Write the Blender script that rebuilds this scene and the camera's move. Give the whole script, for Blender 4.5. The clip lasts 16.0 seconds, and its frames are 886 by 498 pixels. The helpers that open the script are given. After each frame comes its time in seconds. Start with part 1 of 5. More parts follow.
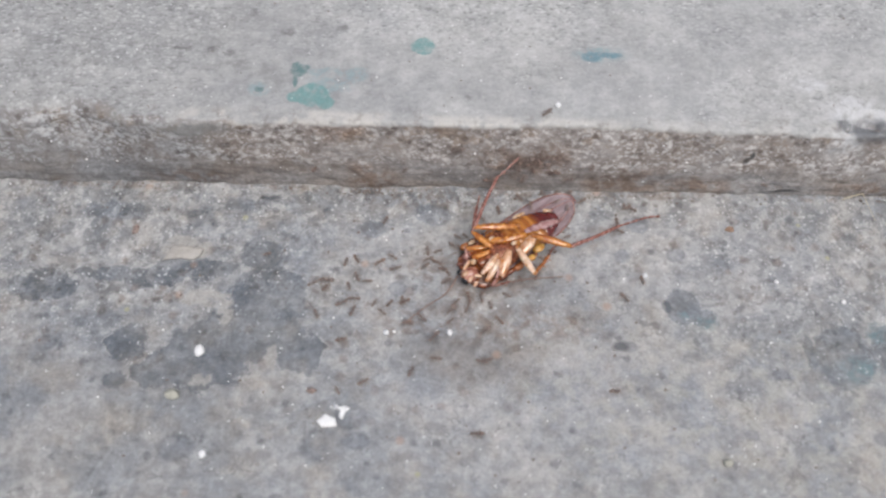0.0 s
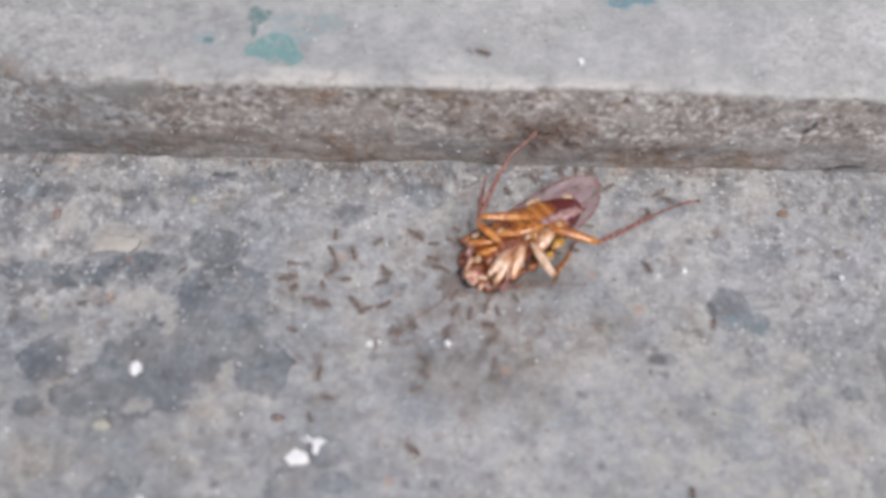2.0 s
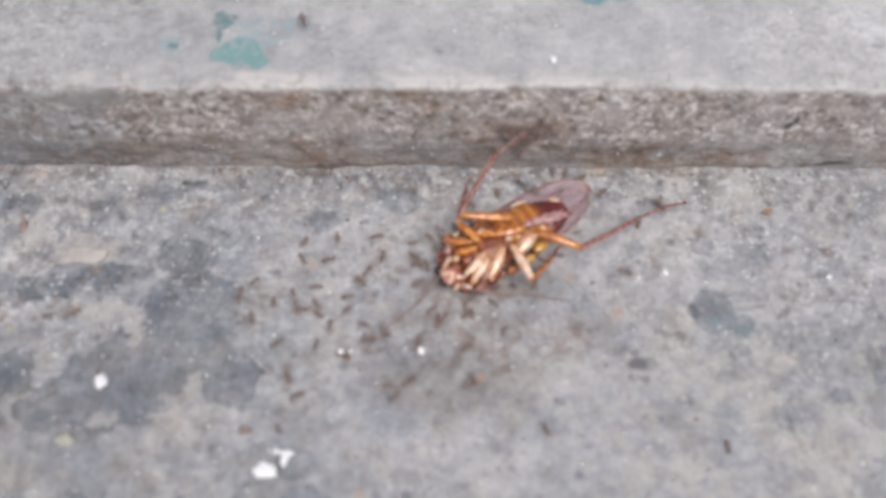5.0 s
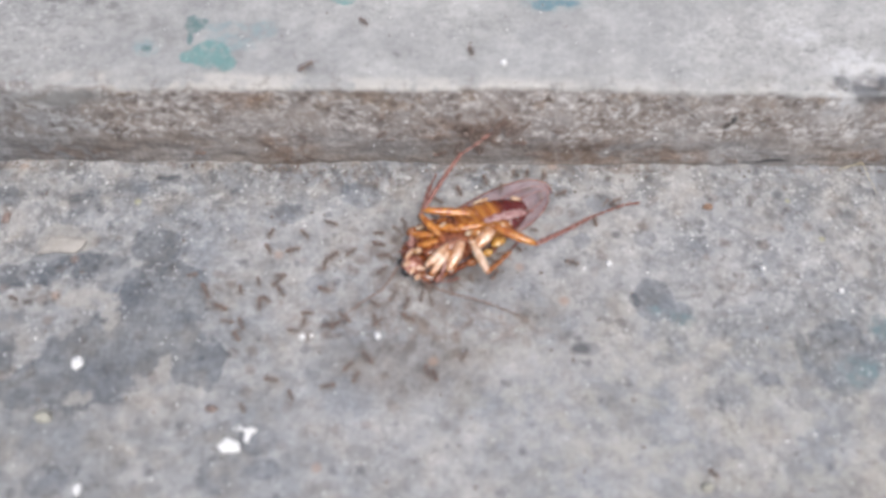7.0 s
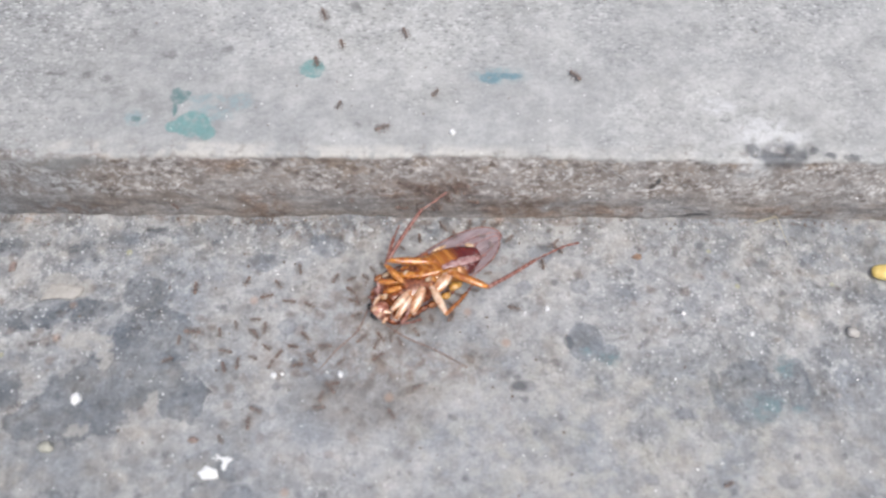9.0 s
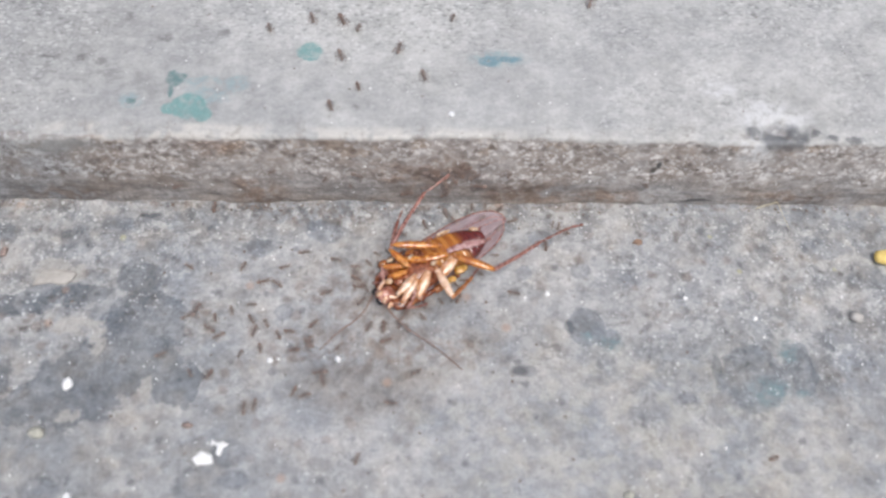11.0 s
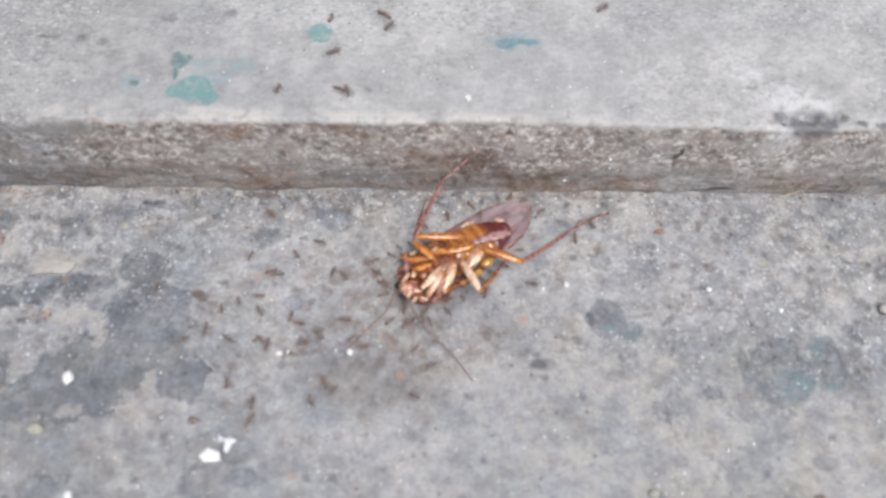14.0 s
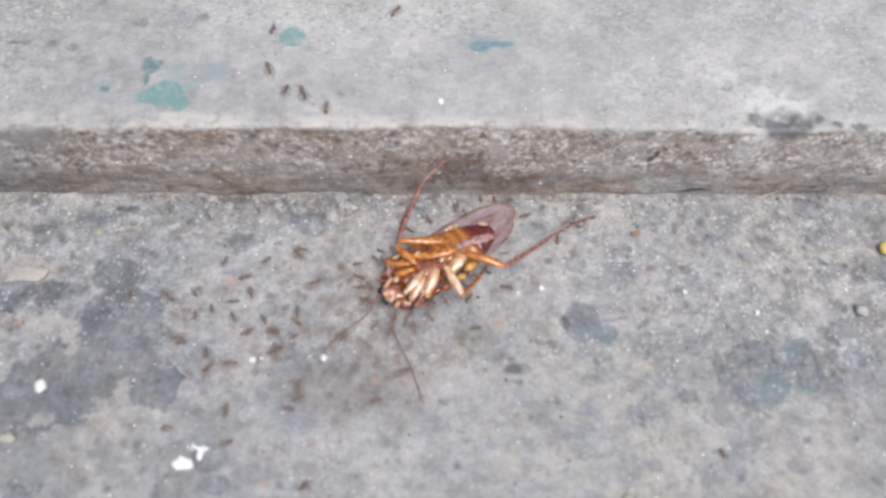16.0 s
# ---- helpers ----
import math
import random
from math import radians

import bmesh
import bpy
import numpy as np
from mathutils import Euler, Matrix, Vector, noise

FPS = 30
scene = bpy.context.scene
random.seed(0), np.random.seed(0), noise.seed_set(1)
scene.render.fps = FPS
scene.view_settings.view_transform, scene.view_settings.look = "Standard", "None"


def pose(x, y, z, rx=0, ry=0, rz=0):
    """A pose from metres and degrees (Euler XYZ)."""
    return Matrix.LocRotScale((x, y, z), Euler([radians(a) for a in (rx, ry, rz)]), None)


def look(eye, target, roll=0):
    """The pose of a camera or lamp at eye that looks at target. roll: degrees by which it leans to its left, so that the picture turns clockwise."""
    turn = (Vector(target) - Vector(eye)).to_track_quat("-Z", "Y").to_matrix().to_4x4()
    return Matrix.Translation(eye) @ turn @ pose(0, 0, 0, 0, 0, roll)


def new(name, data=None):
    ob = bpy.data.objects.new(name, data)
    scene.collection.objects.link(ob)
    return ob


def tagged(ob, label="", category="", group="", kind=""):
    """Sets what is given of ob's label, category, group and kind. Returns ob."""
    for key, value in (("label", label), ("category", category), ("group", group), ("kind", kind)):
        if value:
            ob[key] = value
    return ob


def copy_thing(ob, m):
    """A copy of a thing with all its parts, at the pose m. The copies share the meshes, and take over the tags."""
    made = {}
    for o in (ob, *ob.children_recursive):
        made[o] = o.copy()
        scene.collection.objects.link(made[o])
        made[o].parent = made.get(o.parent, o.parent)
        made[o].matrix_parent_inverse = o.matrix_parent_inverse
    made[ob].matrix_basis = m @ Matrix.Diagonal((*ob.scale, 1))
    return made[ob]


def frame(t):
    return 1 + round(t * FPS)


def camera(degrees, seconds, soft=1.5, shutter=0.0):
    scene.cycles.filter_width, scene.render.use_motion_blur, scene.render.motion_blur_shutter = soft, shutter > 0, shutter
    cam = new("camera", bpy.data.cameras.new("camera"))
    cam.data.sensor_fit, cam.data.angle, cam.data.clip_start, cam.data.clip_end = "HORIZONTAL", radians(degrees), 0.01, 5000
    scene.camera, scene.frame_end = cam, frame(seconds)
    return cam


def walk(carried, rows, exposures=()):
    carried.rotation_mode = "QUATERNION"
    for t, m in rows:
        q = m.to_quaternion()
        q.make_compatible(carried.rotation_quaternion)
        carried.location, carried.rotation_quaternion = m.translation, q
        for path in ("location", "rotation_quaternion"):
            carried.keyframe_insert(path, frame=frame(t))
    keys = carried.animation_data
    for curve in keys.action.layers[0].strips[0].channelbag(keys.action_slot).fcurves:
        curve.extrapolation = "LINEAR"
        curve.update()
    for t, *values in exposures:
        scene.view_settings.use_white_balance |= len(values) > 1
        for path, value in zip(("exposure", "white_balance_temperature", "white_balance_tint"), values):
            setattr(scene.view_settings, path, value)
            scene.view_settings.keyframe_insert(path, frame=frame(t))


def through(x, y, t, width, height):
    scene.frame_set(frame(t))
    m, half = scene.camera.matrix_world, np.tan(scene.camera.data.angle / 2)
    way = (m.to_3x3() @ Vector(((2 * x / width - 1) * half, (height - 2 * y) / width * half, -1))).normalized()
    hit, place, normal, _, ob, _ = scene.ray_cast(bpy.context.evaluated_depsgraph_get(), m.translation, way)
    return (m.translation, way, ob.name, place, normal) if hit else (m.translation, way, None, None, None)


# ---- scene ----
cam = camera(50.0, 16.0, soft=2.4)
# the lens stays focused at one distance, so the closer stretch is softer
cam.data.dof.use_dof = True
cam.data.dof.focus_distance, cam.data.dof.aperture_fstop = 0.241, 11.5
PATH = [
    (0, (-0.00444, -0.13287, 0.19994), (-0.00666, -0.00808, -0.01668), 0.32),
    (0.5, (-0.00558, -0.13141, 0.20160), (-0.00632, -0.00920, -0.01649), 1.04),
    (1, (-0.00644, -0.13018, 0.19900), (-0.00717, -0.00718, -0.01865), 0.85),
    (1.5, (-0.00669, -0.11962, 0.17442), (-0.00349, 0.00144, -0.04430), 2.34),
    (2, (-0.01065, -0.10654, 0.16634), (-0.00373, 0.00877, -0.05537), 4.15),
    (2.5, (-0.00766, -0.10162, 0.16160), (0.00083, 0.01394, -0.05992), 4.34),
    (3, (-0.00393, -0.10029, 0.16242), (0.00308, 0.01711, -0.05819), 3.07),
    (5.5, (-0.00212, -0.10738, 0.16093), (0.00023, 0.01228, -0.05856), 1.08),
    (6, (-0.00447, -0.10512, 0.16087), (0.00006, 0.01027, -0.06086), 2.15),
    (6.5, (0.00061, -0.10530, 0.15852), (0.00516, 0.00922, -0.06366), 1.91),
    (7, (0.00646, -0.11256, 0.17108), (0.00877, 0.00564, -0.04920), 1.26),
    (7.5, (0.01541, -0.11143, 0.19853), (0.01795, 0.00504, -0.02267), 1.54),
    (8, (0.01760, -0.10876, 0.19711), (0.01638, 0.00572, -0.02514), -0.48),
    (8.5, (0.01227, -0.11280, 0.20053), (0.01407, 0.00347, -0.02078), 1.24),
    (9, (0.01648, -0.11270, 0.19881), (0.01833, 0.00325, -0.02266), 1.11),
    (11.5, (0.01319, -0.11933, 0.19105), (0.01784, 0.00221, -0.02737), 2.17),
    (12, (0.01139, -0.11804, 0.19004), (0.01631, 0.00361, -0.02831), 2.11),
    (12.5, (0.01146, -0.11684, 0.19192), (0.01654, 0.00331, -0.02726), 2.25),
    (13, (0.01182, -0.11882, 0.19094), (0.01772, 0.00322, -0.02717), 2.82),
    (13.5, (0.01069, -0.11780, 0.18634), (0.01588, 0.00352, -0.03219), 2.57),
    (14, (0.00980, -0.11658, 0.18455), (0.01615, 0.00369, -0.03453), 3.06),
    (14.5, (0.01177, -0.11644, 0.18555), (0.01818, 0.00340, -0.03377), 3.00),
    (15, (0.01156, -0.11687, 0.18635), (0.01775, 0.00427, -0.03225), 2.73),
    (15.5, (0.01416, -0.11610, 0.18439), (0.02015, 0.00469, -0.03441), 2.50),
    (16, (0.01520, -0.11363, 0.18537), (0.02174, 0.00446, -0.03488), 2.75),
]
# the camera brightens a little on its way: seconds, stops, kelvin, tint
EXPOSURE = [(0, -0.18, 6200, 8), (1.0, -0.18, 6200, 8), (1.5, -0.20, 6200, 10), (2.0, -0.17, 6200, 10), (2.5, -0.09, 6230, 11), (3.0, -0.08, 6250, 11), (6.5, -0.08, 6250, 11), (7.5, 0.06, 6150, 8), (12.5, 0.03, 6150, 8), (16.0, 0.02, 6200, 9)]
walk(cam, [(t, look(eye, target, roll)) for t, eye, target, roll in PATH], EXPOSURE)

# ---- light: a bright overcast sky ----
world = bpy.data.worlds.new("sky")
scene.world = world
world.use_nodes = True
sky = world.node_tree.nodes.new("ShaderNodeTexSky")
sky.sky_type = "NISHITA"
sky.sun_disc = False
sky.sun_elevation, sky.sun_rotation = radians(68), radians(155)
sky.dust_density, sky.ozone_density = 7.0, 1.0
back = world.node_tree.nodes["Background"]
world.node_tree.links.new(sky.outputs[0], back.inputs[0])
back.inputs[1].default_value = 0.12
sun_data = bpy.data.lights.new("sun", "SUN")
sun_data.energy, sun_data.angle, sun_data.color = 1.5, radians(28), (1.0, 0.98, 0.96)
sun = new("sun", sun_data)
sun.matrix_world = look((0.3, -0.65, 1.85), (0, 0, 0))

MM = 0.001


# ---- materials ----
class Nodes:
    """A small writer of node materials."""

    def __init__(self, name):
        self.mat = bpy.data.materials.new(name)
        self.mat.use_nodes = True
        self.tree = self.mat.node_tree
        self.bsdf = self.tree.nodes["Principled BSDF"]

    def put(self, sock, value):
        if isinstance(value, bpy.types.NodeSocket):
            self.tree.links.new(value, sock)
        elif isinstance(value, tuple) and len(value) == 3 and sock.type == "RGBA":
            sock.default_value = (*value, 1)
        else:
            sock.default_value = value

    def place(self):
        return self.tree.nodes.new("ShaderNodeTexCoord").outputs["Object"]

    def noise(self, vec, size_mm, detail=3.0, rough=0.55, stretch=None):
        if stretch:
            vec = self.vmath("MULTIPLY", vec, stretch)
        n = self.tree.nodes.new("ShaderNodeTexNoise")
        self.put(n.inputs["Vector"], vec)
        n.inputs["Scale"].default_value = 1000 / size_mm
        n.inputs["Detail"].default_value, n.inputs["Roughness"].default_value = detail, rough
        return n

    def cells(self, vec, size_mm, feature="F1"):
        n = self.tree.nodes.new("ShaderNodeTexVoronoi")
        n.feature = feature
        self.put(n.inputs["Vector"], vec)
        n.inputs["Scale"].default_value = 1000 / size_mm
        return n

    def vmath(self, op, a, b):
        n = self.tree.nodes.new("ShaderNodeVectorMath")
        n.operation = op
        self.put(n.inputs[0], a)
        self.put(n.inputs[1], b)
        return n.outputs["Value"] if op in ("LENGTH", "DOT_PRODUCT") else n.outputs["Vector"]

    def math(self, op, a, b=0.0):
        n = self.tree.nodes.new("ShaderNodeMath")
        n.operation = op
        self.put(n.inputs[0], a)
        self.put(n.inputs[1], b)
        return n.outputs[0]

    def ramp(self, value, lo, hi, a=0.0, b=1.0):
        n = self.tree.nodes.new("ShaderNodeMapRange")
        n.interpolation_type = "SMOOTHSTEP"
        for sock, v in zip(n.inputs, (value, lo, hi, a, b)):
            self.put(sock, v)
        return n.outputs[0]

    def mix(self, fac, a, b, how="MIX"):
        n = self.tree.nodes.new("ShaderNodeMix")
        n.data_type, n.blend_type = "RGBA", how
        self.put(n.inputs["Factor"], fac)
        self.put(n.inputs["A"], a)
        self.put(n.inputs["B"], b)
        return n.outputs["Result"]

    def times(self, col, value):
        """The colour scaled by a grey value."""
        n = self.tree.nodes.new("ShaderNodeVectorMath")
        n.operation = "SCALE"
        self.put(n.inputs[0], col)
        self.put(n.inputs["Scale"], value)
        return n.outputs[0]

    def spots(self, vec, ellipses, soft, flat=(1, 1, 0)):
        """A mask of soft-edged ellipses (x, y, half width, half depth in mm) of a flat surface."""
        vec = self.vmath("MULTIPLY", vec, flat)
        total = None
        for x, y, a, b in ellipses:
            m = self.tree.nodes.new("ShaderNodeMapping")
            m.vector_type = "TEXTURE"
            self.put(m.inputs["Vector"], vec)
            m.inputs["Location"].default_value = (x * MM, y * MM, 0)
            m.inputs["Scale"].default_value = (a * MM, b * MM, 1)
            one = self.ramp(self.vmath("LENGTH", m.outputs[0], (0, 0, 0)), 1 + soft, 1 - soft)
            total = one if total is None else self.math("MAXIMUM", total, one)
        return total

    def warped(self, vec, mm, size_mm, detail=3.0):
        n = self.noise(vec, size_mm, detail, 0.65)
        off = self.vmath("MULTIPLY", self.vmath("SUBTRACT", n.outputs["Color"], (0.5, 0.5, 0.5)), (2 * mm * MM,) * 3)
        return self.vmath("ADD", vec, off)

    def bump(self, height, strength, mm):
        n = self.tree.nodes.new("ShaderNodeBump")
        n.inputs["Strength"].default_value = strength
        n.inputs["Distance"].default_value = mm * MM
        self.put(n.inputs["Height"], height)
        self.put(self.bsdf.inputs["Normal"], n.outputs[0])

    def done(self, colour, rough, spec=0.4):
        self.put(self.bsdf.inputs["Base Color"], colour)
        self.put(self.bsdf.inputs["Roughness"], rough)
        self.bsdf.inputs["Specular IOR Level"].default_value = spec
        return self.mat


# worn dark stains in the pavement, by stretch: x, y, half width, half depth in mm
STAIN_WEST = [(-47.2, -32.2, 8.8, 9.1), (-60.1, -47.6, 10.0, 8.1), (-38.1, -46.7, 5.6, 4.3), (-78.3, -44.0, 4.7, 4.9), (-79.9, -52.8, 2.7, 2.4), (-50.4, -20.2, 5.1, 3.9),
              (-66.4, -24.1, 10.5, 3.4), (-53.7, -38.9, 6.3, 5.0), (-85.8, -25.9, 8.9, 1.9), (-71.7, -50.9, 4.4, 4.1), (-100.7, -29.9, 8.0, 3.8), (-74.0, -27.0, 6.0, 3.0), (-55.0, -43.0, 10.0, 7.0), (-45.0, -41.0, 7.0, 5.0)]
STAIN_ROUND = [(-63.5, -68.6, 3.9, 3.0), (-31.5, -67.5, 5.0, 3.9), (-24.6, -66.2, 3.4, 1.9), (-25.9, -60.8, 3.7, 2.9), (49.9, -17.8, 2.2, 2.1), (70.5, -48.8, 2.0, 1.5),
               (-97.3, -44.5, 2.6, 2.1), (91.0, -63.3, 2.6, 1.6), (36.2, -42.6, 2.9, 1.4), (-17.0, -28.5, 2.2, 2.0), (62.0, -63.0, 1.6, 1.2)]
STAIN_NORTH = [(-40.4, -5.1, 6.5, 3.0), (-57.4, -5.7, 3.5, 2.5), (-9.0, -7.9, 4.6, 3.3), (37.4, -18.8, 2.1, 2.4), (-66.8, -9.3, 3.5, 3.3), (41.5, -9.8, 2.9, 2.2), (-88.0, -8.0, 8.0, 3.0), (-24.0, -12.0, 3.0, 2.2), (118.0, -8.0, 5.0, 6.0), (108.0, -12.0, 6.0, 3.0)]
STAIN_EAST = [(50.4, -31.8, 4.4, 4.4), (54.5, -34.5, 3.0, 2.6), (85.8, -43.9, 7.0, 8.0), (96.2, -42.4, 3.2, 6.0), (78.0, -43.0, 1.4, 4.5)]
TEAL_EAST = [(55.2, -35.5, 2.2, 2.0), (88.8, -47.3, 4.0, 2.6), (94.3, -37.9, 2.0, 2.6), (96.4, -47.7, 1.6, 1.4), (50.4, -34.0, 1.4, 1.2)]
TAN_PATCH = [(-62.0, -32.4, 6.0, 2.4), (-57.0, -35.7, 1.9, 3.1), (-45.1, -47.4, 1.3, 3.6), (-69.0, -18.6, 6.4, 3.4), (-60.5, -53.0, 3.0, 1.6)]
DARK_DOTS = [(46.8, -32.4, 1.0, 1.1), (34.8, -42.6, 1.8, 1.2), (46.6, -31.6, 1.1, 1.1), (107.5, -29.0, 0.9, 0.9), (-62.5, -12.0, 1.2, 0.7), (-50.0, -4.0, 2.6, 0.6)]
# damp and filthy patches; the last paints in shade at the prey's head
DAMP_AND_SHADE = [(2.0, -46.8, 15.5, 6.8), (7.2, -36.9, 28.0, 5.0), (4, -26, 15, 7), (-3, -24, 10, 9)]


def pavement_material():
    n = Nodes("worn_concrete_pavement")
    p = n.place()
    w = n.warped(n.warped(p, 2.6, 7.0, 5.0), 0.9, 1.7, 4.0)
    big = n.noise(p, 34, 4, 0.6).outputs[0]
    mid = n.noise(p, 5.5, 5, 0.64).outputs[0]
    small = n.noise(n.vmath("ADD", p, (0.2, 0.6, 0)), 2.3, 4, 0.68).outputs[0]
    fine = n.noise(p, 0.75, 3, 0.7).outputs[0]
    col = n.mix(n.ramp(big, 0.36, 0.64), (0.322, 0.323, 0.326), (0.368, 0.360, 0.347))
    # bluish and tan clouds in the cement
    col = n.mix(n.ramp(n.noise(n.vmath("ADD", p, (0.5, 0.1, 0)), 13, 5, 0.62).outputs[0], 0.44, 0.62), col, (0.915, 0.94, 0.975), "MULTIPLY")
    col = n.mix(n.ramp(n.noise(n.vmath("ADD", p, (0.9, 0.3, 0)), 9, 5, 0.62).outputs[0], 0.47, 0.66), col, (1.0, 0.955, 0.90), "MULTIPLY")
    # worn skin: crisp-edged paler remains over a greyer bed
    skin = n.ramp(n.noise(p, 17, 9, 0.68).outputs[0], 0.482, 0.515)
    col = n.mix(n.math("MULTIPLY", n.math("SUBTRACT", 1.0, skin), 0.75), n.times(col, 1.07), (0.82, 0.84, 0.86), "MULTIPLY")
    # a gritty weathered strip along the step and over the west
    rough_zone = n.spots(n.warped(p, 9, 20), [(-95, -18, 62, 26), (-20, -4, 150, 9), (95, -22, 52, 26)], 0.6)
    worn = n.math("MULTIPLY", rough_zone, n.ramp(n.noise(n.vmath("ADD", p, (0.7, 0.7, 0)), 6.0, 10, 0.74).outputs[0], 0.503, 0.525))
    col = n.mix(n.math("MULTIPLY", worn, 0.95), col, (0.69, 0.705, 0.725), "MULTIPLY")
    pale = n.math("MULTIPLY", rough_zone, n.ramp(n.noise(n.vmath("ADD", p, (0.3, 0.9, 0)), 5.0, 10, 0.74).outputs[0], 0.545, 0.565))
    col = n.mix(n.math("MULTIPLY", pale, 0.6), col, (0.48, 0.478, 0.47))
    col = n.times(col, n.ramp(mid, 0.30, 0.68, 0.83, 1.14))
    col = n.times(col, n.ramp(small, 0.33, 0.66, 0.84, 1.13))
    # a paler scoured stretch
    scoured = n.math("MULTIPLY", n.spots(n.warped(p, 9, 20), [(55, -19, 34, 15), (26, -14, 26, 9), (10, -54, 26, 14), (-14, -24, 22, 16)], 0.6), n.ramp(n.noise(p, 7, 6, 0.66).outputs[0], 0.42, 0.56, 0.25, 1.0))
    col = n.mix(n.math("MULTIPLY", scoured, 0.42), col, n.times(n.mix(0, (0.47, 0.468, 0.468), (0, 0, 0)), n.ramp(small, 0.33, 0.66, 0.88, 1.1)))
    # yellowish cement bloom
    bloom = n.math("MULTIPLY", n.spots(n.warped(p, 9, 22), [(52, -55, 44, 20), (80, -66, 30, 12)], 0.5), n.ramp(n.noise(p, 5, 6, 0.68).outputs[0], 0.47, 0.60))
    col = n.mix(n.math("MULTIPLY", bloom, 0.42), col, (0.47, 0.455, 0.40))
    # brown filth round the prey, and the dark shade by its head painted in
    grime_and_shade = n.math("MULTIPLY", n.spots(n.warped(p, 6, 14), DAMP_AND_SHADE[1:], 0.45), n.ramp(n.noise(p, 3.2, 5, 0.7).outputs[0], 0.40, 0.62))
    col = n.mix(n.math("MULTIPLY", grime_and_shade, 0.75), col, (0.66, 0.56, 0.50), "MULTIPLY")
    smear = n.math("MULTIPLY", n.spots(n.warped(p, 4, 9), DAMP_AND_SHADE[:1], 0.35), n.ramp(n.noise(p, 4.2, 5, 0.68).outputs[0], 0.32, 0.58, 0.45, 1.0))
    col = n.mix(n.math("MULTIPLY", smear, 0.78), col, (0.66, 0.61, 0.57), "MULTIPLY")
    litter = n.cells(n.warped(p, 1.4, 3.0, 3.0), 3.6)
    speck = n.math("MULTIPLY", n.spots(n.warped(p, 8, 20), [(-14, -36, 46, 26), (-80, -26, 40, 26), (60, -16, 40, 12)], 0.6),
                   n.math("MULTIPLY", n.ramp(litter.outputs["Color"], 0.55, 0.62), n.ramp(litter.outputs["Distance"], 0.46, 0.22)))
    col = n.mix(n.math("MULTIPLY", speck, 0.55), col, (0.52, 0.42, 0.36), "MULTIPLY")
    soil = n.math("MULTIPLY", n.spots(n.warped(p, 2.5, 6, 4.0), [(-24, -1, 10, 3.2), (-47, 0, 9, 2.0), (-10, -3, 16, 3.0), (13, -0.5, 12, 3.0), (44, -0.5, 16, 2.0), (-90, 0, 24, 2.2), (86, 0, 12, 1.6), (108, 0, 10, 2.0)], 0.5), n.ramp(n.noise(p, 2.2, 5, 0.7).outputs[0], 0.44, 0.58))
    col = n.mix(n.math("MULTIPLY", soil, 0.7), col, (0.60, 0.50, 0.44), "MULTIPLY")
    # the stains keep the cement's own grain
    west = n.math("ADD", n.spots(n.warped(w, 1.6, 4.0, 5.0), STAIN_WEST, 0.55), n.math("MULTIPLY", n.math("SUBTRACT", n.noise(p, 6.5, 9, 0.74).outputs[0], 0.5), 1.7))
    rim = n.math("MULTIPLY", n.ramp(n.math("ABSOLUTE", n.math("SUBTRACT", west, 0.40)), 0.10, 0.02), n.ramp(n.noise(p, 5, 3).outputs[0], 0.50, 0.60))
    col = n.mix(n.math("MULTIPLY", rim, 0.6), col, (0.47, 0.46, 0.445))
    west = n.ramp(west, 0.43, 0.50)
    depth = n.ramp(n.noise(n.vmath("ADD", p, (0.15, 0.35, 0)), 7, 6, 0.66).outputs[0], 0.36, 0.62, 0.72, 1.0)
    col = n.mix(n.math("MULTIPLY", west, depth), col, (0.58, 0.612, 0.65), "MULTIPLY")
    around = n.warped(p, 0.9, 2.5, 4.0)
    col = n.mix(n.math("MULTIPLY", n.spots(around, STAIN_ROUND, 0.2), 0.8), col, (0.58, 0.60, 0.635), "MULTIPLY")
    col = n.mix(n.math("MULTIPLY", n.spots(around, [(x, y, a * 0.76, b * 0.76) for x, y, a, b in STAIN_ROUND], 0.3), 0.8), col, (1.22, 1.22, 1.22), "MULTIPLY")
    north = n.ramp(n.math("ADD", n.spots(w, STAIN_NORTH, 0.6), n.math("MULTIPLY", n.math("SUBTRACT", n.noise(p, 6, 8, 0.72).outputs[0], 0.5), 2.6)), 0.46, 0.66)
    col = n.mix(n.math("MULTIPLY", north, 0.8), col, (0.70, 0.735, 0.785), "MULTIPLY")
    east = n.math("ADD", n.spots(w, STAIN_EAST, 0.5), n.math("MULTIPLY", n.math("SUBTRACT", n.noise(p, 5.5, 8, 0.72).outputs[0], 0.5), 1.5))
    east = n.ramp(east, 0.42, 0.60)
    col = n.mix(n.math("MULTIPLY", east, 0.9), col, (0.60, 0.635, 0.68), "MULTIPLY")
    teal = n.math("MULTIPLY", n.spots(w, TEAL_EAST, 0.6), n.ramp(n.noise(p, 3, 5, 0.7).outputs[0], 0.40, 0.56, 0.15, 1.0))
    col = n.mix(n.math("MULTIPLY", teal, 0.62), col, (0.15, 0.245, 0.265))
    tan = n.math("MULTIPLY", n.spots(n.warped(p, 1.8, 3.5, 5.0), TAN_PATCH, 0.12), n.ramp(n.noise(p, 4.5, 5, 0.7).outputs[0], 0.42, 0.48, 0.1, 1.0))
    col = n.mix(n.math("MULTIPLY", tan, 0.8), col, n.times(n.mix(0, (0.40, 0.385, 0.36), (0, 0, 0)), n.ramp(small, 0.33, 0.66, 0.88, 1.1)))
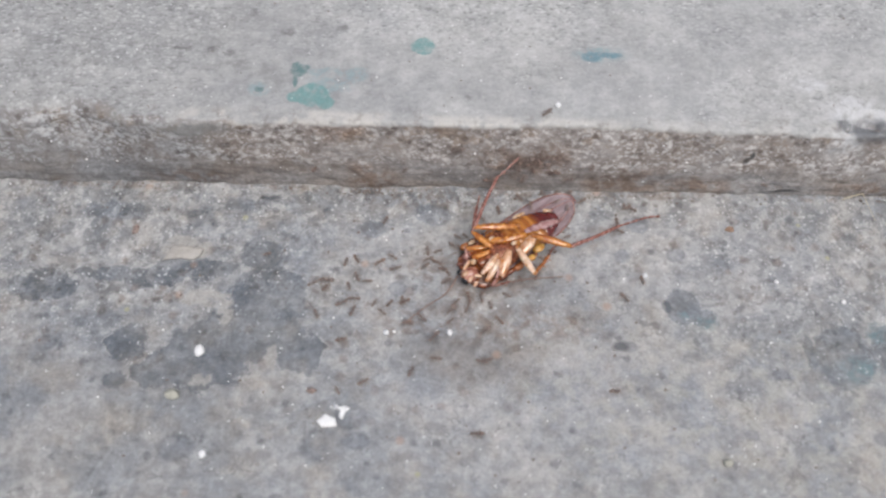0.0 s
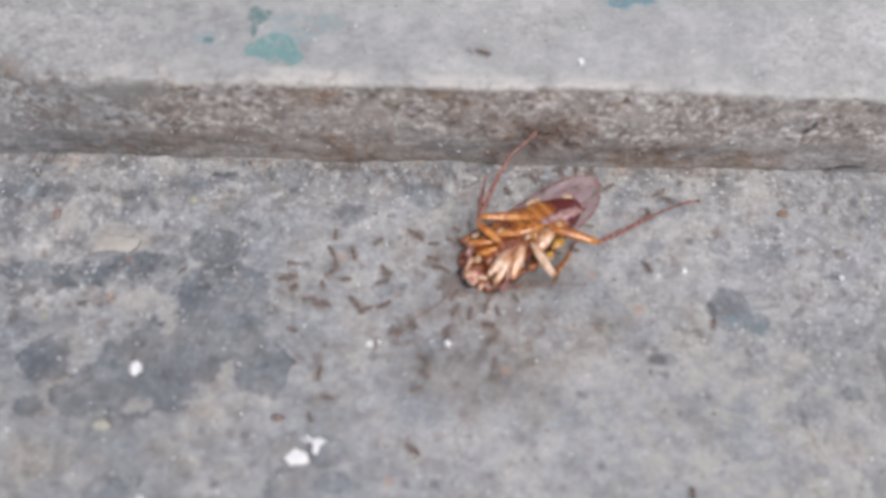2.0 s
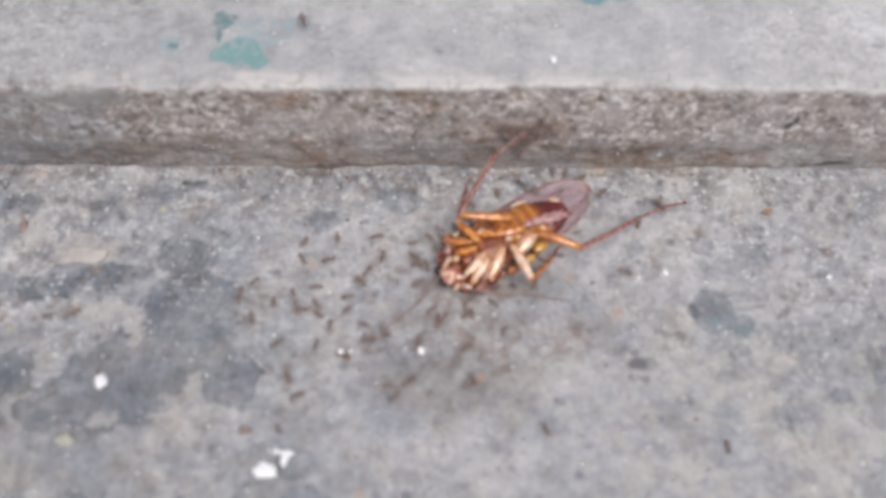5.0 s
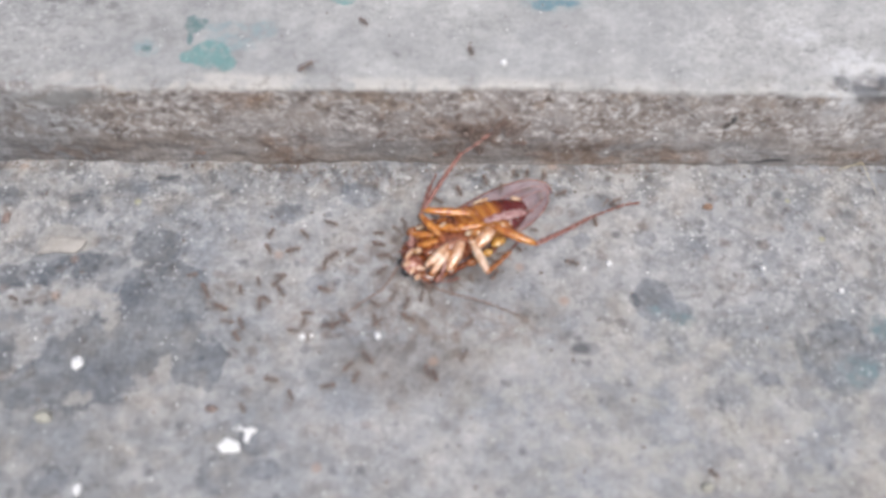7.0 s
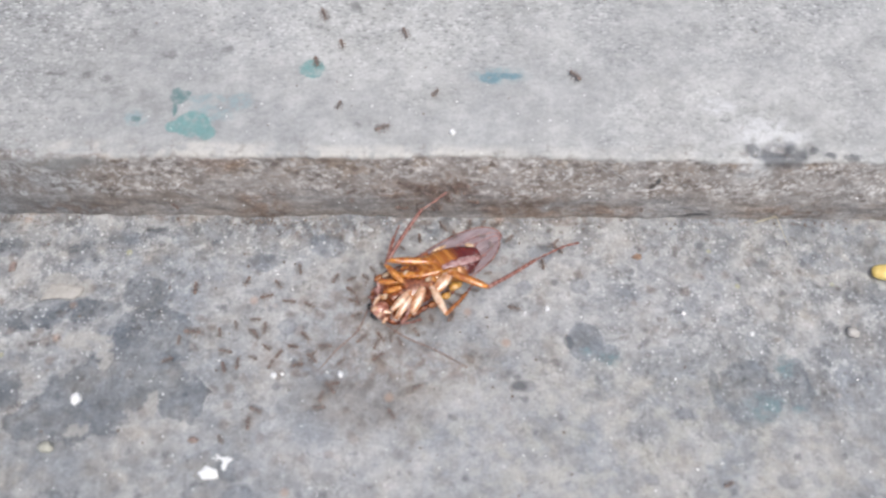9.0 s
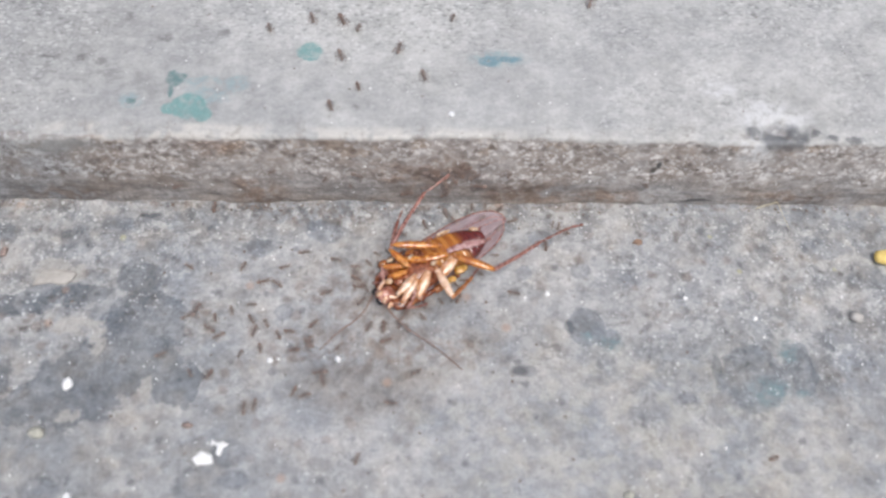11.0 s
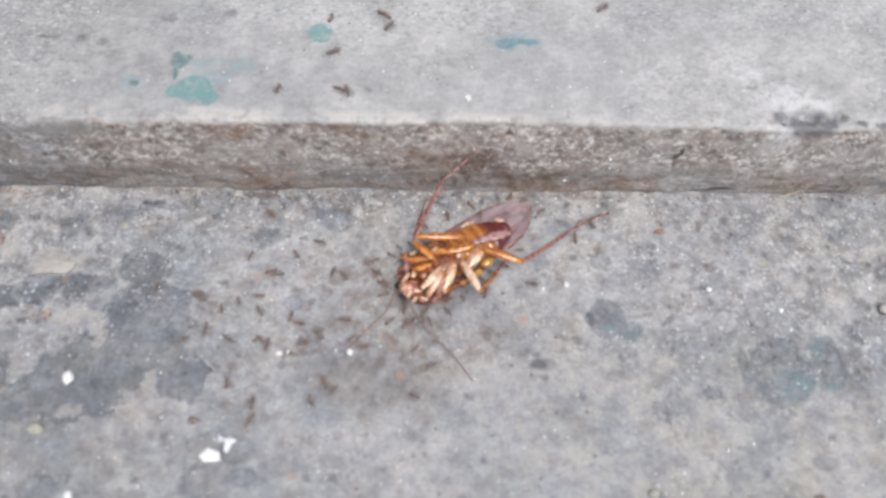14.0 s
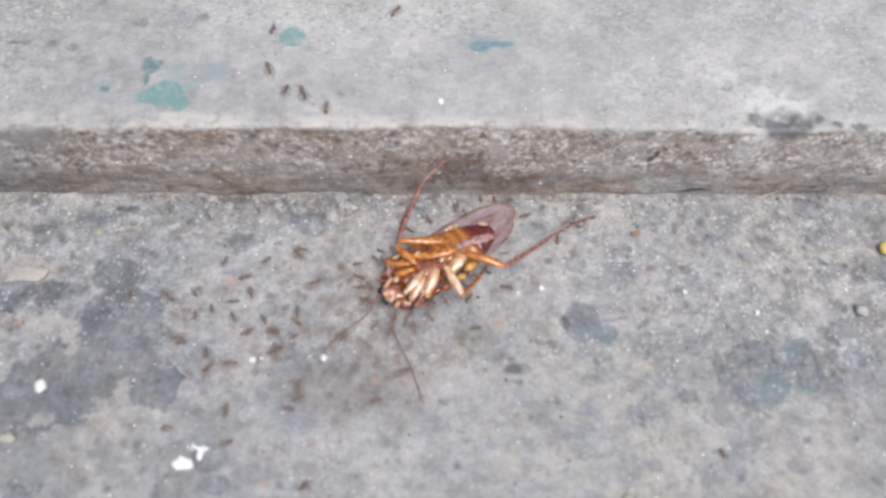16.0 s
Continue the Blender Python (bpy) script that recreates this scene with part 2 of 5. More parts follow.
    # dark brown crumbs bedded in the weathered parts
    bed = n.cells(n.warped(n.vmath("ADD", p, (0.83, 0.44, 0)), 1.0, 2.0, 3.0), 2.1)
    bed = n.math("MULTIPLY", n.math("MULTIPLY", n.ramp(bed.outputs["Color"], 0.60, 0.66), n.ramp(bed.outputs["Distance"], 0.48, 0.2)), n.math("MULTIPLY", rough_zone, n.ramp(n.noise(p, 12, 3).outputs[0], 0.44, 0.58)))
    col = n.mix(n.math("MULTIPLY", bed, 0.75), col, (0.50, 0.46, 0.43), "MULTIPLY")
    # a few dark dots
    col = n.mix(n.math("MULTIPLY", n.spots(n.warped(p, 0.8, 1.6, 4.0), DARK_DOTS, 0.4), 0.75), col, (0.38, 0.40, 0.43), "MULTIPLY")
    col = n.times(col, n.ramp(n.spots(n.warped(p, 10, 26), [(-88, -62, 44, 22)], 0.7), 0, 1, 1.0, 0.90))
    # dark hairlines and pits
    pits = n.cells(n.vmath("ADD", w, (0.3, 0.2, 0)), 4.2)
    dark = n.math("MULTIPLY", n.ramp(pits.outputs["Distance"], 0.30, 0.14), n.ramp(pits.outputs["Color"], 0.58, 0.66))
    col = n.mix(n.math("MULTIPLY", dark, 0.6), col, (0.42, 0.43, 0.46), "MULTIPLY")
    vein = n.ramp(n.math("ABSOLUTE", n.math("SUBTRACT", n.noise(n.vmath("ADD", p, (0.6, 0.2, 0)), 24, 5, 0.62).outputs[0], 0.5)), 0.010, 0.002)
    vein = n.math("MULTIPLY", vein, n.ramp(n.noise(p, 11, 3).outputs[0], 0.52, 0.60))
    col = n.mix(n.math("MULTIPLY", vein, 0.5), col, (0.5, 0.5, 0.5), "MULTIPLY")
    # lichen: rare yellow-green and rusty dots
    dots = n.cells(n.vmath("ADD", p, (0.41, 0.17, 0)), 9.0)
    moss = n.math("MULTIPLY", n.ramp(dots.outputs["Distance"], 0.11, 0.05), n.ramp(dots.outputs["Color"], 0.60, 0.63))
    col = n.mix(n.math("MULTIPLY", moss, 0.5), col, (0.46, 0.44, 0.22))
    dots = n.cells(n.vmath("ADD", p, (0.13, 0.57, 0)), 11.0)
    rusty = n.math("MULTIPLY", n.ramp(dots.outputs["Distance"], 0.14, 0.04), n.ramp(dots.outputs["Color"], 0.58, 0.62))
    col = n.mix(n.math("MULTIPLY", rusty, 0.45), col, (0.46, 0.29, 0.20))
    # bright mineral flecks, thick in the weathered parts
    for size, shift, cut, where in ((1.5, 0.11, 0.60, 1), (2.6, 0.53, 0.55, 0), (0.95, 0.29, 0.62, 1)):
        cell = n.cells(n.warped(n.vmath("ADD", p, (shift, shift * 0.7, 0)), 0.4, 0.9, 2.0), size)
        on = n.math("MULTIPLY", n.ramp(cell.outputs["Color"], cut, cut + 0.03), n.ramp(cell.outputs["Distance"], 0.36 if where else 0.14, 0.12 if where else 0.07))
        if where:
            on = n.math("MULTIPLY", on, n.math("MULTIPLY", n.math("MAXIMUM", rough_zone, 0.12), n.ramp(n.noise(p, 6, 4, 0.6).outputs[0], 0.46, 0.54)))
        col = n.mix(n.math("MULTIPLY", on, 0.62), col, (0.72, 0.72, 0.72))
    col = n.times(col, n.ramp(fine, 0.3, 0.7, 0.87, 1.08))
    n.bump(n.math("ADD", fine, n.math("MULTIPLY", mid, 1.5)), 0.75, 0.35)
    return n.done(col, n.ramp(mid, 0.3, 0.7, 0.5, 0.75), 0.4)


PAINT = [(-38.4, 10.9, 4.2, 3.4), (-41.2, 10.3, 3.2, 1.7), (-35.2, 8.7, 2.2, 2.0), (-12.4, 26.7, 3.0, 2.7)]
PAINT_GREY = [(-42.9, 15.2, 0.6, 1.9), (-42.3, 18.4, 2.0, 1.7), (-42.8, 19.6, 1.3, 1.3), (-41.0, 19.4, 1.4, 1.0), (-51.3, 12.3, 1.0, 0.8)]
PAINT_BLUE = [(28.7, 24.3, 2.5, 1.6), (32.3, 25.0, 3.6, 0.9)]
PAINT_THIN = [(-35.2, 17.8, 4.8, 1.3), (-33.5, 14.6, 5.5, 2.6), (-51.5, 12.4, 2.8, 1.9), (30.8, 25.0, 6.0, 2.3), (-28.5, 17.2, 3.0, 2.0)]
TOP_PITS = [(-59.8, 23.6, 1.5, 1.1), (-64.2, 24.3, 1.2, 0.9), (-45.9, 30.6, 1.8, 1.3), (-55.0, 37.2, 1.1, 1.4), (-3.1, 45.2, 1.1, 1.4), (-102.5, 26.0, 0.9, 0.9), (-71.8, 24.7, 2.6, 0.5), (-1.4, 10.8, 1.1, 0.7), (81.7, 13.0, 1.2, 1.0), (-32.4, 32.2, 1.3, 1.0)]
CHIP_DARK = [(93.0, 4.2, 4.6, 3.6), (94.5, 1.8, 3.4, 1.4), (87.0, 5.0, 1.8, 1.6), (96.5, 3.6, 2.6, 2.2), (100.5, 4.6, 1.0, 0.9), (104, 3.4, 1.6, 0.8), (109, 3.2, 2.2, 0.8)]
CHIP_PALE = [(90.0, 9.5, 6.5, 4.5), (88.5, 3.2, 3.6, 3.2), (85.8, 1.8, 1.9, 2.8), (95, 8.5, 5.0, 2.4), (80.5, 16.5, 3.4, 2.4)]


def step_material():
    n = Nodes("weathered_concrete_step")
    p = n.place()
    split = n.tree.nodes.new("ShaderNodeSeparateXYZ")
    n.put(split.inputs[0], n.warped(p, 1.2, 5.0, 4.0))
    x, y, z = split.outputs
    big = n.noise(p, 40, 4, 0.6).outputs[0]
    mid = n.noise(p, 5, 5, 0.66).outputs[0]
    fine = n.noise(p, 0.9, 3, 0.7).outputs[0]
    # the tread: pale smooth cement
    top = n.mix(n.ramp(big, 0.35, 0.65), (0.385, 0.386, 0.382), (0.455, 0.452, 0.440))
    top = n.times(top, n.ramp(n.spots(n.warped(p, 10, 30), [(-105, 22, 62, 36)], 0.7), 0, 1, 1.0, 0.82))
    top = n.times(top, n.ramp(n.noise(n.vmath("ADD", p, (0.2, 0.5, 0)), 11, 7, 0.68).outputs[0], 0.40, 0.60, 0.92, 1.07))
    top = n.times(top, n.ramp(mid, 0.34, 0.64, 0.93, 1.06))
    top = n.times(top, n.ramp(n.noise(p, 1.6, 4, 0.66, (0.7, 1, 1)).outputs[0], 0.34, 0.66, 0.92, 1.06))
    # the skin is scoured to sand further back and over the west
    zone = n.math("MAXIMUM", n.math("MULTIPLY", n.ramp(y, 0.016, 0.040), n.ramp(n.noise(p, 26, 4, 0.6).outputs[0], 0.36, 0.56, 0.35, 1.0)), n.math("MULTIPLY", n.ramp(x, -0.045, -0.085), 0.8))
    zone = n.math("MAXIMUM", zone, n.math("MULTIPLY", n.ramp(n.noise(p, 34, 3).outputs[0], 0.50, 0.62), 0.6))
    for size, shift, tone in ((1.0, 0.21, 0.62), (0.65, 0.63, 0.5)):
        bits = n.cells(n.warped(n.vmath("ADD", n.vmath("MULTIPLY", p, (0.6, 1, 1)), (shift, shift * 0.6, 0)), 0.6, 1.1, 2.0), size)
        white = n.math("MULTIPLY", n.math("MULTIPLY", n.ramp(bits.outputs["Color"], 0.60, 0.66), n.ramp(bits.outputs["Distance"], 0.5, 0.25)), zone)
        top = n.mix(n.math("MULTIPLY", white, tone), top, (0.63, 0.63, 0.62))
        black = n.math("MULTIPLY", n.math("MULTIPLY", n.ramp(bits.outputs["Color"], 0.40, 0.34), n.ramp(bits.outputs["Distance"], 0.55, 0.3)), zone)
        top = n.mix(n.math("MULTIPLY", black, tone), top, (0.56, 0.56, 0.55), "MULTIPLY")
    glint = n.cells(n.vmath("ADD", p, (0.31, 0.77, 0)), 4.5)
    top = n.mix(n.math("MULTIPLY", n.math("MULTIPLY", n.ramp(glint.outputs["Distance"], 0.10, 0.05), n.ramp(glint.outputs["Color"], 0.55, 0.6)), 0.7), top, (0.75, 0.75, 0.74))
    scuff = n.ramp(n.noise(p, 14, 8, 0.68, (0.7, 1, 1)).outputs[0], 0.54, 0.60)
    top = n.mix(n.math("MULTIPLY", scuff, 0.7), top, (0.86, 0.86, 0.85), "MULTIPLY")
    worn = n.ramp(n.noise(n.vmath("ADD", p, (0.4, 0.1, 0)), 11, 8, 0.68, (0.7, 1, 1)).outputs[0], 0.56, 0.62)
    top = n.mix(n.math("MULTIPLY", worn, 0.4), top, (0.52, 0.515, 0.50))
    lip = n.math("MULTIPLY", n.ramp(n.math("SUBTRACT", y, n.ramp(x, -0.005, -0.035, 0.0, 0.0009)), 0.0064, 0.0042), n.ramp(n.noise(p, 7, 5, 0.66).outputs[0], 0.40, 0.56, 0.1, 1.0))
    lip = n.math("MULTIPLY", lip, n.math("MULTIPLY", n.ramp(x, 0.06, 0.0, 0.35, 1.0), n.ramp(x, -0.075, -0.062)))
    top = n.mix(n.math("MULTIPLY", lip, 0.72), top, (0.60, 0.575, 0.53))
    thin = n.math("MULTIPLY", n.spots(n.warped(p, 1.6, 4, 4.0), PAINT_THIN, 0.4), n.ramp(n.noise(p, 1.8, 4, 0.7).outputs[0], 0.38, 0.6))
    top = n.mix(n.math("MULTIPLY", thin, 0.8), top, (0.27, 0.345, 0.36))
    ragged = n.warped(n.warped(p, 0.9, 3.0, 4.0), 0.4, 0.9, 3.0)
    grey = n.spots(ragged, PAINT_GREY, 0.25)
    top = n.mix(n.math("MULTIPLY", grey, n.ramp(n.noise(p, 2.0, 4, 0.7).outputs[0], 0.36, 0.52, 0.5, 0.95)), top, (0.135, 0.215, 0.215))
    coat = n.spots(ragged, PAINT, 0.12)
    # bare specks where the paint has flaked off
    bare = n.cells(n.warped(n.vmath("ADD", p, (0.7, 0.2, 0)), 0.6, 1.2, 3.0), 1.8)
    coat = n.math("MULTIPLY", coat, n.ramp(n.math("MULTIPLY", n.ramp(bare.outputs["Color"], 0.66, 0.7), n.ramp(bare.outputs["Distance"], 0.5, 0.3)), 0.0, 1.0, 1.0, 0.6))
    top = n.mix(n.math("MULTIPLY", coat, n.ramp(n.noise(p, 2.2, 5, 0.72).outputs[0], 0.36, 0.54, 0.45, 0.88)), top, (0.165, 0.315, 0.305))
    blue = n.spots(ragged, PAINT_BLUE, 0.25)
    top = n.mix(n.math("MULTIPLY", n.math("MULTIPLY", blue, n.ramp(n.noise(p, 2.0, 4, 0.7).outputs[0], 0.36, 0.5, 0.4, 1.0)), 0.8), top, (0.13, 0.25, 0.295))
    top = n.mix(n.math("MULTIPLY", n.math("MULTIPLY", n.spots(n.warped(p, 1.5, 2.2, 5.0), TOP_PITS, 0.5), n.ramp(n.noise(p, 1.3, 3, 0.6).outputs[0], 0.35, 0.55, 0.3, 1.0)), 0.62), top, (0.14, 0.138, 0.135))
    # the riser: brown-grey, gritty above, smooth and streaked below
    high = n.ramp(n.math("ADD", z, n.math("MULTIPLY", n.math("SUBTRACT", n.noise(p, 10, 4, 0.6).outputs[0], 0.5), 0.016)), 0.006, 0.0115)
    streak = n.noise(p, 7, 6, 0.68, (0.35, 1, 1.9)).outputs[0]
    face = n.mix(n.ramp(streak, 0.36, 0.64), (0.265, 0.248, 0.238), (0.35, 0.333, 0.322))
    # thin level scratches and fine grain in the smooth foot of the riser
    scratch = n.ramp(n.noise(p, 2.2, 5, 0.7, (0.16, 1, 1.6)).outputs[0], 0.42, 0.60, 0.86, 1.12)
    face = n.times(n.times(face, scratch), n.ramp(n.noise(p, 1.0, 4, 0.7).outputs[0], 0.35, 0.65, 0.84, 1.14))
    face = n.mix(n.ramp(n.noise(n.vmath("ADD", p, (0.1, 0.6, 0.4)), 15, 5, 0.65, (0.5, 1, 1)).outputs[0], 0.42, 0.62), face, (1.0, 0.93, 0.86), "MULTIPLY")
    face = n.mix(high, face, n.mix(n.ramp(mid, 0.34, 0.62), (0.28, 0.248, 0.228), (0.39, 0.357, 0.333)))
    face = n.mix(n.math("MULTIPLY", n.ramp(n.noise(p, 22, 4).outputs[0], 0.48, 0.66), 0.75), face, (0.74, 0.68, 0.63), "MULTIPLY")
    for size, shift, lo, hi, tone in ((1.0, 0.0, 0.50, 0.54, 0.9), (1.6, 0.37, 0.56, 0.60, 0.85), (0.65, 0.71, 0.50, 0.56, 0.8)):
        grain = n.cells(n.warped(n.vmath("ADD", n.vmath("MULTIPLY", p, (0.8, 1, 1.15)), (shift, shift, shift)), 0.55 * size, 0.9 * size, 3.0), size)
        grit = n.math("MULTIPLY", n.ramp(grain.outputs["Distance"], 0.50, 0.32), n.ramp(grain.outputs["Color"], lo, hi))
        grit = n.math("MULTIPLY", grit, n.math("MULTIPLY", n.math("MAXIMUM", high, 0.10), n.ramp(n.noise(p, 8, 4, 0.6).outputs[0], 0.36, 0.54, 0.25, 1.0)))
        face = n.mix(n.math("MULTIPLY", grit, tone), face, (0.60, 0.575, 0.55))
    rust = n.math("MULTIPLY", n.ramp(z, 0.011, 0.019), n.ramp(n.noise(n.vmath("ADD", p, (0.9, 0, 0.3)), 6, 6, 0.7).outputs[0], 0.50, 0.62))
    face = n.mix(n.math("MULTIPLY", rust, 0.6), face, (0.74, 0.60, 0.46), "MULTIPLY")
    pit = n.math("MULTIPLY", n.ramp(n.cells(p, 1.9).outputs["Color"], 0.42, 0.34), n.ramp(n.cells(p, 1.9).outputs["Distance"], 0.6, 0.3))
    face = n.mix(n.math("MULTIPLY", n.math("MULTIPLY", pit, n.math("MAXIMUM", high, 0.3)), 0.7), face, (0.46, 0.42, 0.40), "MULTIPLY")
    joined = n.tree.nodes.new("ShaderNodeCombineXYZ")
    n.put(joined.inputs[0], x)
    n.put(joined.inputs[1], z)
    # filth that the ants have carried up, brown and blotchy
    foot = n.spots(joined.outputs[0], [(9, 10, 6, 4), (18, 11, 6, 5), (40, 4, 7, 5), (-24, 3, 6, 4.5), (56, 3, 9, 3), (-27, 6.5, 3.5, 2.5), (-33, 19, 6, 2.5), (-70, 3, 9, 3), (100, 3, 10, 3), (33, 3.5, 5, 3)], 0.6)
    face = n.mix(n.math("MULTIPLY", n.math("MULTIPLY", foot, n.ramp(n.noise(p, 3.4, 5, 0.7).outputs[0], 0.40, 0.56)), 0.8), face, (0.66, 0.52, 0.43), "MULTIPLY")
    # the west stretch is greyer, with a bare gritty patch; a dark smooth patch beside it
    west_end = n.ramp(x, -0.050, -0.075)
    face = n.mix(n.math("MULTIPLY", west_end, 0.9), face, (0.80, 0.85, 0.90), "MULTIPLY")
    slick = n.spots(joined.outputs[0], [(-66, 20.2, 8, 2.2)], 0.5)
    face = n.mix(n.math("MULTIPLY", slick, 0.8), face, (0.27, 0.268, 0.26))
    bald = n.math("MULTIPLY", n.spots(joined.outputs[0], [(-89, 16.5, 9, 3.5), (-104, 18, 6, 2.5), (-76, 18, 6, 2.5)], 0.6), n.ramp(n.noise(p, 1.6, 5, 0.74, (0.6, 1, 1)).outputs[0], 0.48, 0.58))
    face = n.mix(n.math("MULTIPLY", bald, 0.85), face, (0.60, 0.595, 0.585))
    face = n.mix(n.math("MULTIPLY", n.ramp(x, -0.01, 0.05), 0.9), face, (1.13, 1.15, 1.165), "MULTIPLY")
    still = n.tree.nodes.new("ShaderNodeSeparateXYZ")
    n.put(still.inputs[0], p)
    sheet = n.tree.nodes.new("ShaderNodeCombineXYZ")
    n.put(sheet.inputs[0], still.outputs[0])
    n.put(sheet.inputs[1], still.outputs[2])
    marks = n.spots(n.warped(sheet.outputs[0], 0.12, 0.8), [(66.1, 12.8, 0.75, 1.3), (67.1, 14.4, 0.65, 1.3), (78, 2.0, 3.2, 0.6)], 0.4)
    face = n.mix(n.math("MULTIPLY", marks, 0.95), face, (0.085, 0.083, 0.083))
    thin = n.tree.nodes.new("ShaderNodeSeparateXYZ")
    n.put(thin.inputs[0], n.warped(p, 0.7, 2.2, 4.0))
    side = n.ramp(thin.outputs[2], 0.0220, 0.0210)
    # broken corner on the west stretch stays dark further up
    broken = n.spots(n.warped(p, 2.5, 6.0, 4.0), [(-91, 4.5, 6.5, 4.0), (-112, 2, 16, 2.8), (-76, 1.5, 9, 1.8), (-66, 1.5, 10, 1.4)], 0.25)
    side = n.math("MAXIMUM", side, n.math("MULTIPLY", broken, 0.85))
    col = n.mix(side, top, face)
    chip = n.warped(p, 2.0, 3.5, 5.0)
    pale = n.math("MULTIPLY", n.spots(chip, CHIP_PALE, 0.5), n.ramp(n.noise(p, 2.2, 5, 0.72).outputs[0], 0.38, 0.52))
    col = n.mix(n.math("MULTIPLY", n.math("MULTIPLY", pale, n.ramp(z, 0.013, 0.018)), 0.85), col, (0.60, 0.60, 0.60))
    dark = n.math("MULTIPLY", n.spots(chip, CHIP_DARK, 0.3), n.ramp(n.noise(p, 1.8, 5, 0.72).outputs[0], 0.32, 0.48, 0.25, 1.0))
    col = n.mix(n.math("MULTIPLY", n.math("MULTIPLY", dark, n.ramp(z, 0.0185, 0.0215)), 0.8), col, (0.125, 0.13, 0.138))
    edge_dirt = n.math("MULTIPLY", n.ramp(y, 0.009, 0.004), n.ramp(n.noise(n.vmath("ADD", p, (0.7, 0, 0)), 4.5, 6, 0.7).outputs[0], 0.55, 0.63))
    col = n.mix(n.math("MULTIPLY", edge_dirt, 0.35), col, (0.17, 0.13, 0.10))
    col = n.times(col, n.ramp(fine, 0.3, 0.7, 0.92, 1.07))
    n.bump(n.math("ADD", fine, n.math("MULTIPLY", mid, 1.6)), 0.55, 0.25)
    return n.done(col, 0.75, 0.35)


def shell(name, dark, light, rough=0.28, size=1.5, coat=0.3, spec=0.5, through=0.0):
    """Insect skin: two tones, fine relief, a gloss on top."""
    n = Nodes(name)
    p = n.place()
    t = n.ramp(n.noise(p, size, 4, 0.65).outputs[0], 0.33, 0.67)
    col = n.mix(t, dark, light)
    n.bump(n.noise(p, size * 0.4, 3).outputs[0], 0.35, 0.08)
    n.bsdf.inputs["Coat Weight"].default_value = coat
    n.bsdf.inputs["Coat Roughness"].default_value = 0.13
    n.bsdf.inputs["Subsurface Weight"].default_value = through
    n.bsdf.inputs["Subsurface Radius"].default_value = (0.0012, 0.0006, 0.0003)
    n.bsdf.inputs["Subsurface Scale"].default_value = 1.0
    return n.done(col, n.ramp(t, 0, 1, rough, rough + 0.15), spec)


def abdomen_material():
    n = Nodes("banded_abdomen_skin")
    p = n.place()
    w = n.tree.nodes.new("ShaderNodeTexWave")
    w.bands_direction = "X"
    n.put(w.inputs["Vector"], p)
    w.inputs["Scale"].default_value, w.inputs["Distortion"].default_value, w.inputs["Detail"].default_value = 150, 4.0, 3
    split = n.tree.nodes.new("ShaderNodeSeparateXYZ")
    n.put(split.inputs[0], p)
    tail = n.ramp(n.math("ADD", split.outputs[0], n.math("MULTIPLY", n.noise(p, 2.0, 4, 0.7).outputs[0], 0.003)), 0.0070, 0.0092)
    col = n.mix(n.ramp(w.outputs[1], 0.3, 0.8), (0.37, 0.115, 0.018), (0.54, 0.21, 0.036))
    flank = n.ramp(split.outputs[1], -0.0012, -0.0030)
    col = n.mix(n.math("MULTIPLY", flank, n.ramp(split.outputs[0], 0.010, 0.005)), col, (0.50, 0.21, 0.04))
    col = n.mix(tail, col, (0.125, 0.014, 0.011))
    n.bsdf.inputs["Coat Weight"].default_value = 1.0
    n.bsdf.inputs["Coat Roughness"].default_value = 0.16
    n.bump(n.noise(p, 1.2, 4, 0.65).outputs[0], 0.8, 0.25)
    return n.done(col, 0.26, 0.5)


def wing_material():
    n = Nodes("mauve_membrane_wing")
    p = n.place()
    vein = n.noise(p, 1.1, 4, 0.7, (0.15, 1, 1)).outputs[0]
    patch = n.noise(p, 4.0, 4, 0.6).outputs[0]
    n.put(n.bsdf.inputs["Alpha"], n.math("ADD", n.ramp(vein, 0.35, 0.65, 0.50, 0.62), n.ramp(patch, 0.4, 0.65, 0.0, 0.14)))
    n.bump(vein, 0.5, 0.12)
    return n.done(n.mix(n.ramp(vein, 0.35, 0.65), (0.50, 0.40, 0.42), (0.33, 0.225, 0.23)), 0.12, 0.9)


def plain(name, a, b, size_mm, rough=0.7, spec=0.4):
    n = Nodes(name)
    p = n.place()
    f = n.noise(p, size_mm, 4, 0.65).outputs[0]
    n.bump(f, 0.5, 0.15)
    return n.done(n.mix(n.ramp(f, 0.35, 0.65), a, b), rough, spec)


M_PAVE, M_STEP = pavement_material(), step_material()
M_AMBER = shell("amber_leg_skin", (0.34, 0.085, 0.012), (0.66, 0.28, 0.045), 0.15, 1.4, 1.0, 0.5, 0.1)
M_PALE = shell("pale_coxa_skin", (0.50, 0.20, 0.06), (0.85, 0.63, 0.46), 0.13, 2.2, 1.0, 0.6, 0.1)
M_RED = shell("red_brown_leg_skin", (0.19, 0.06, 0.04), (0.40, 0.20, 0.16), 0.22, 0.8, 0.7)
M_RUST = shell("rusty_shin_skin", (0.30, 0.09, 0.02), (0.50, 0.20, 0.06), 0.2, 0.9, 0.7)
M_YOLK = shell("yellow_soft_skin", (0.44, 0.20, 0.03), (0.68, 0.42, 0.11), 0.15, 0.9, 0.9, 0.5, 0.1)
M_BROWN = shell("chestnut_shield_skin", (0.085, 0.018, 0.007), (0.38, 0.115, 0.035), 0.15, 1.1, 1.0)
M_BELLY = abdomen_material()
M_WING = wing_material()
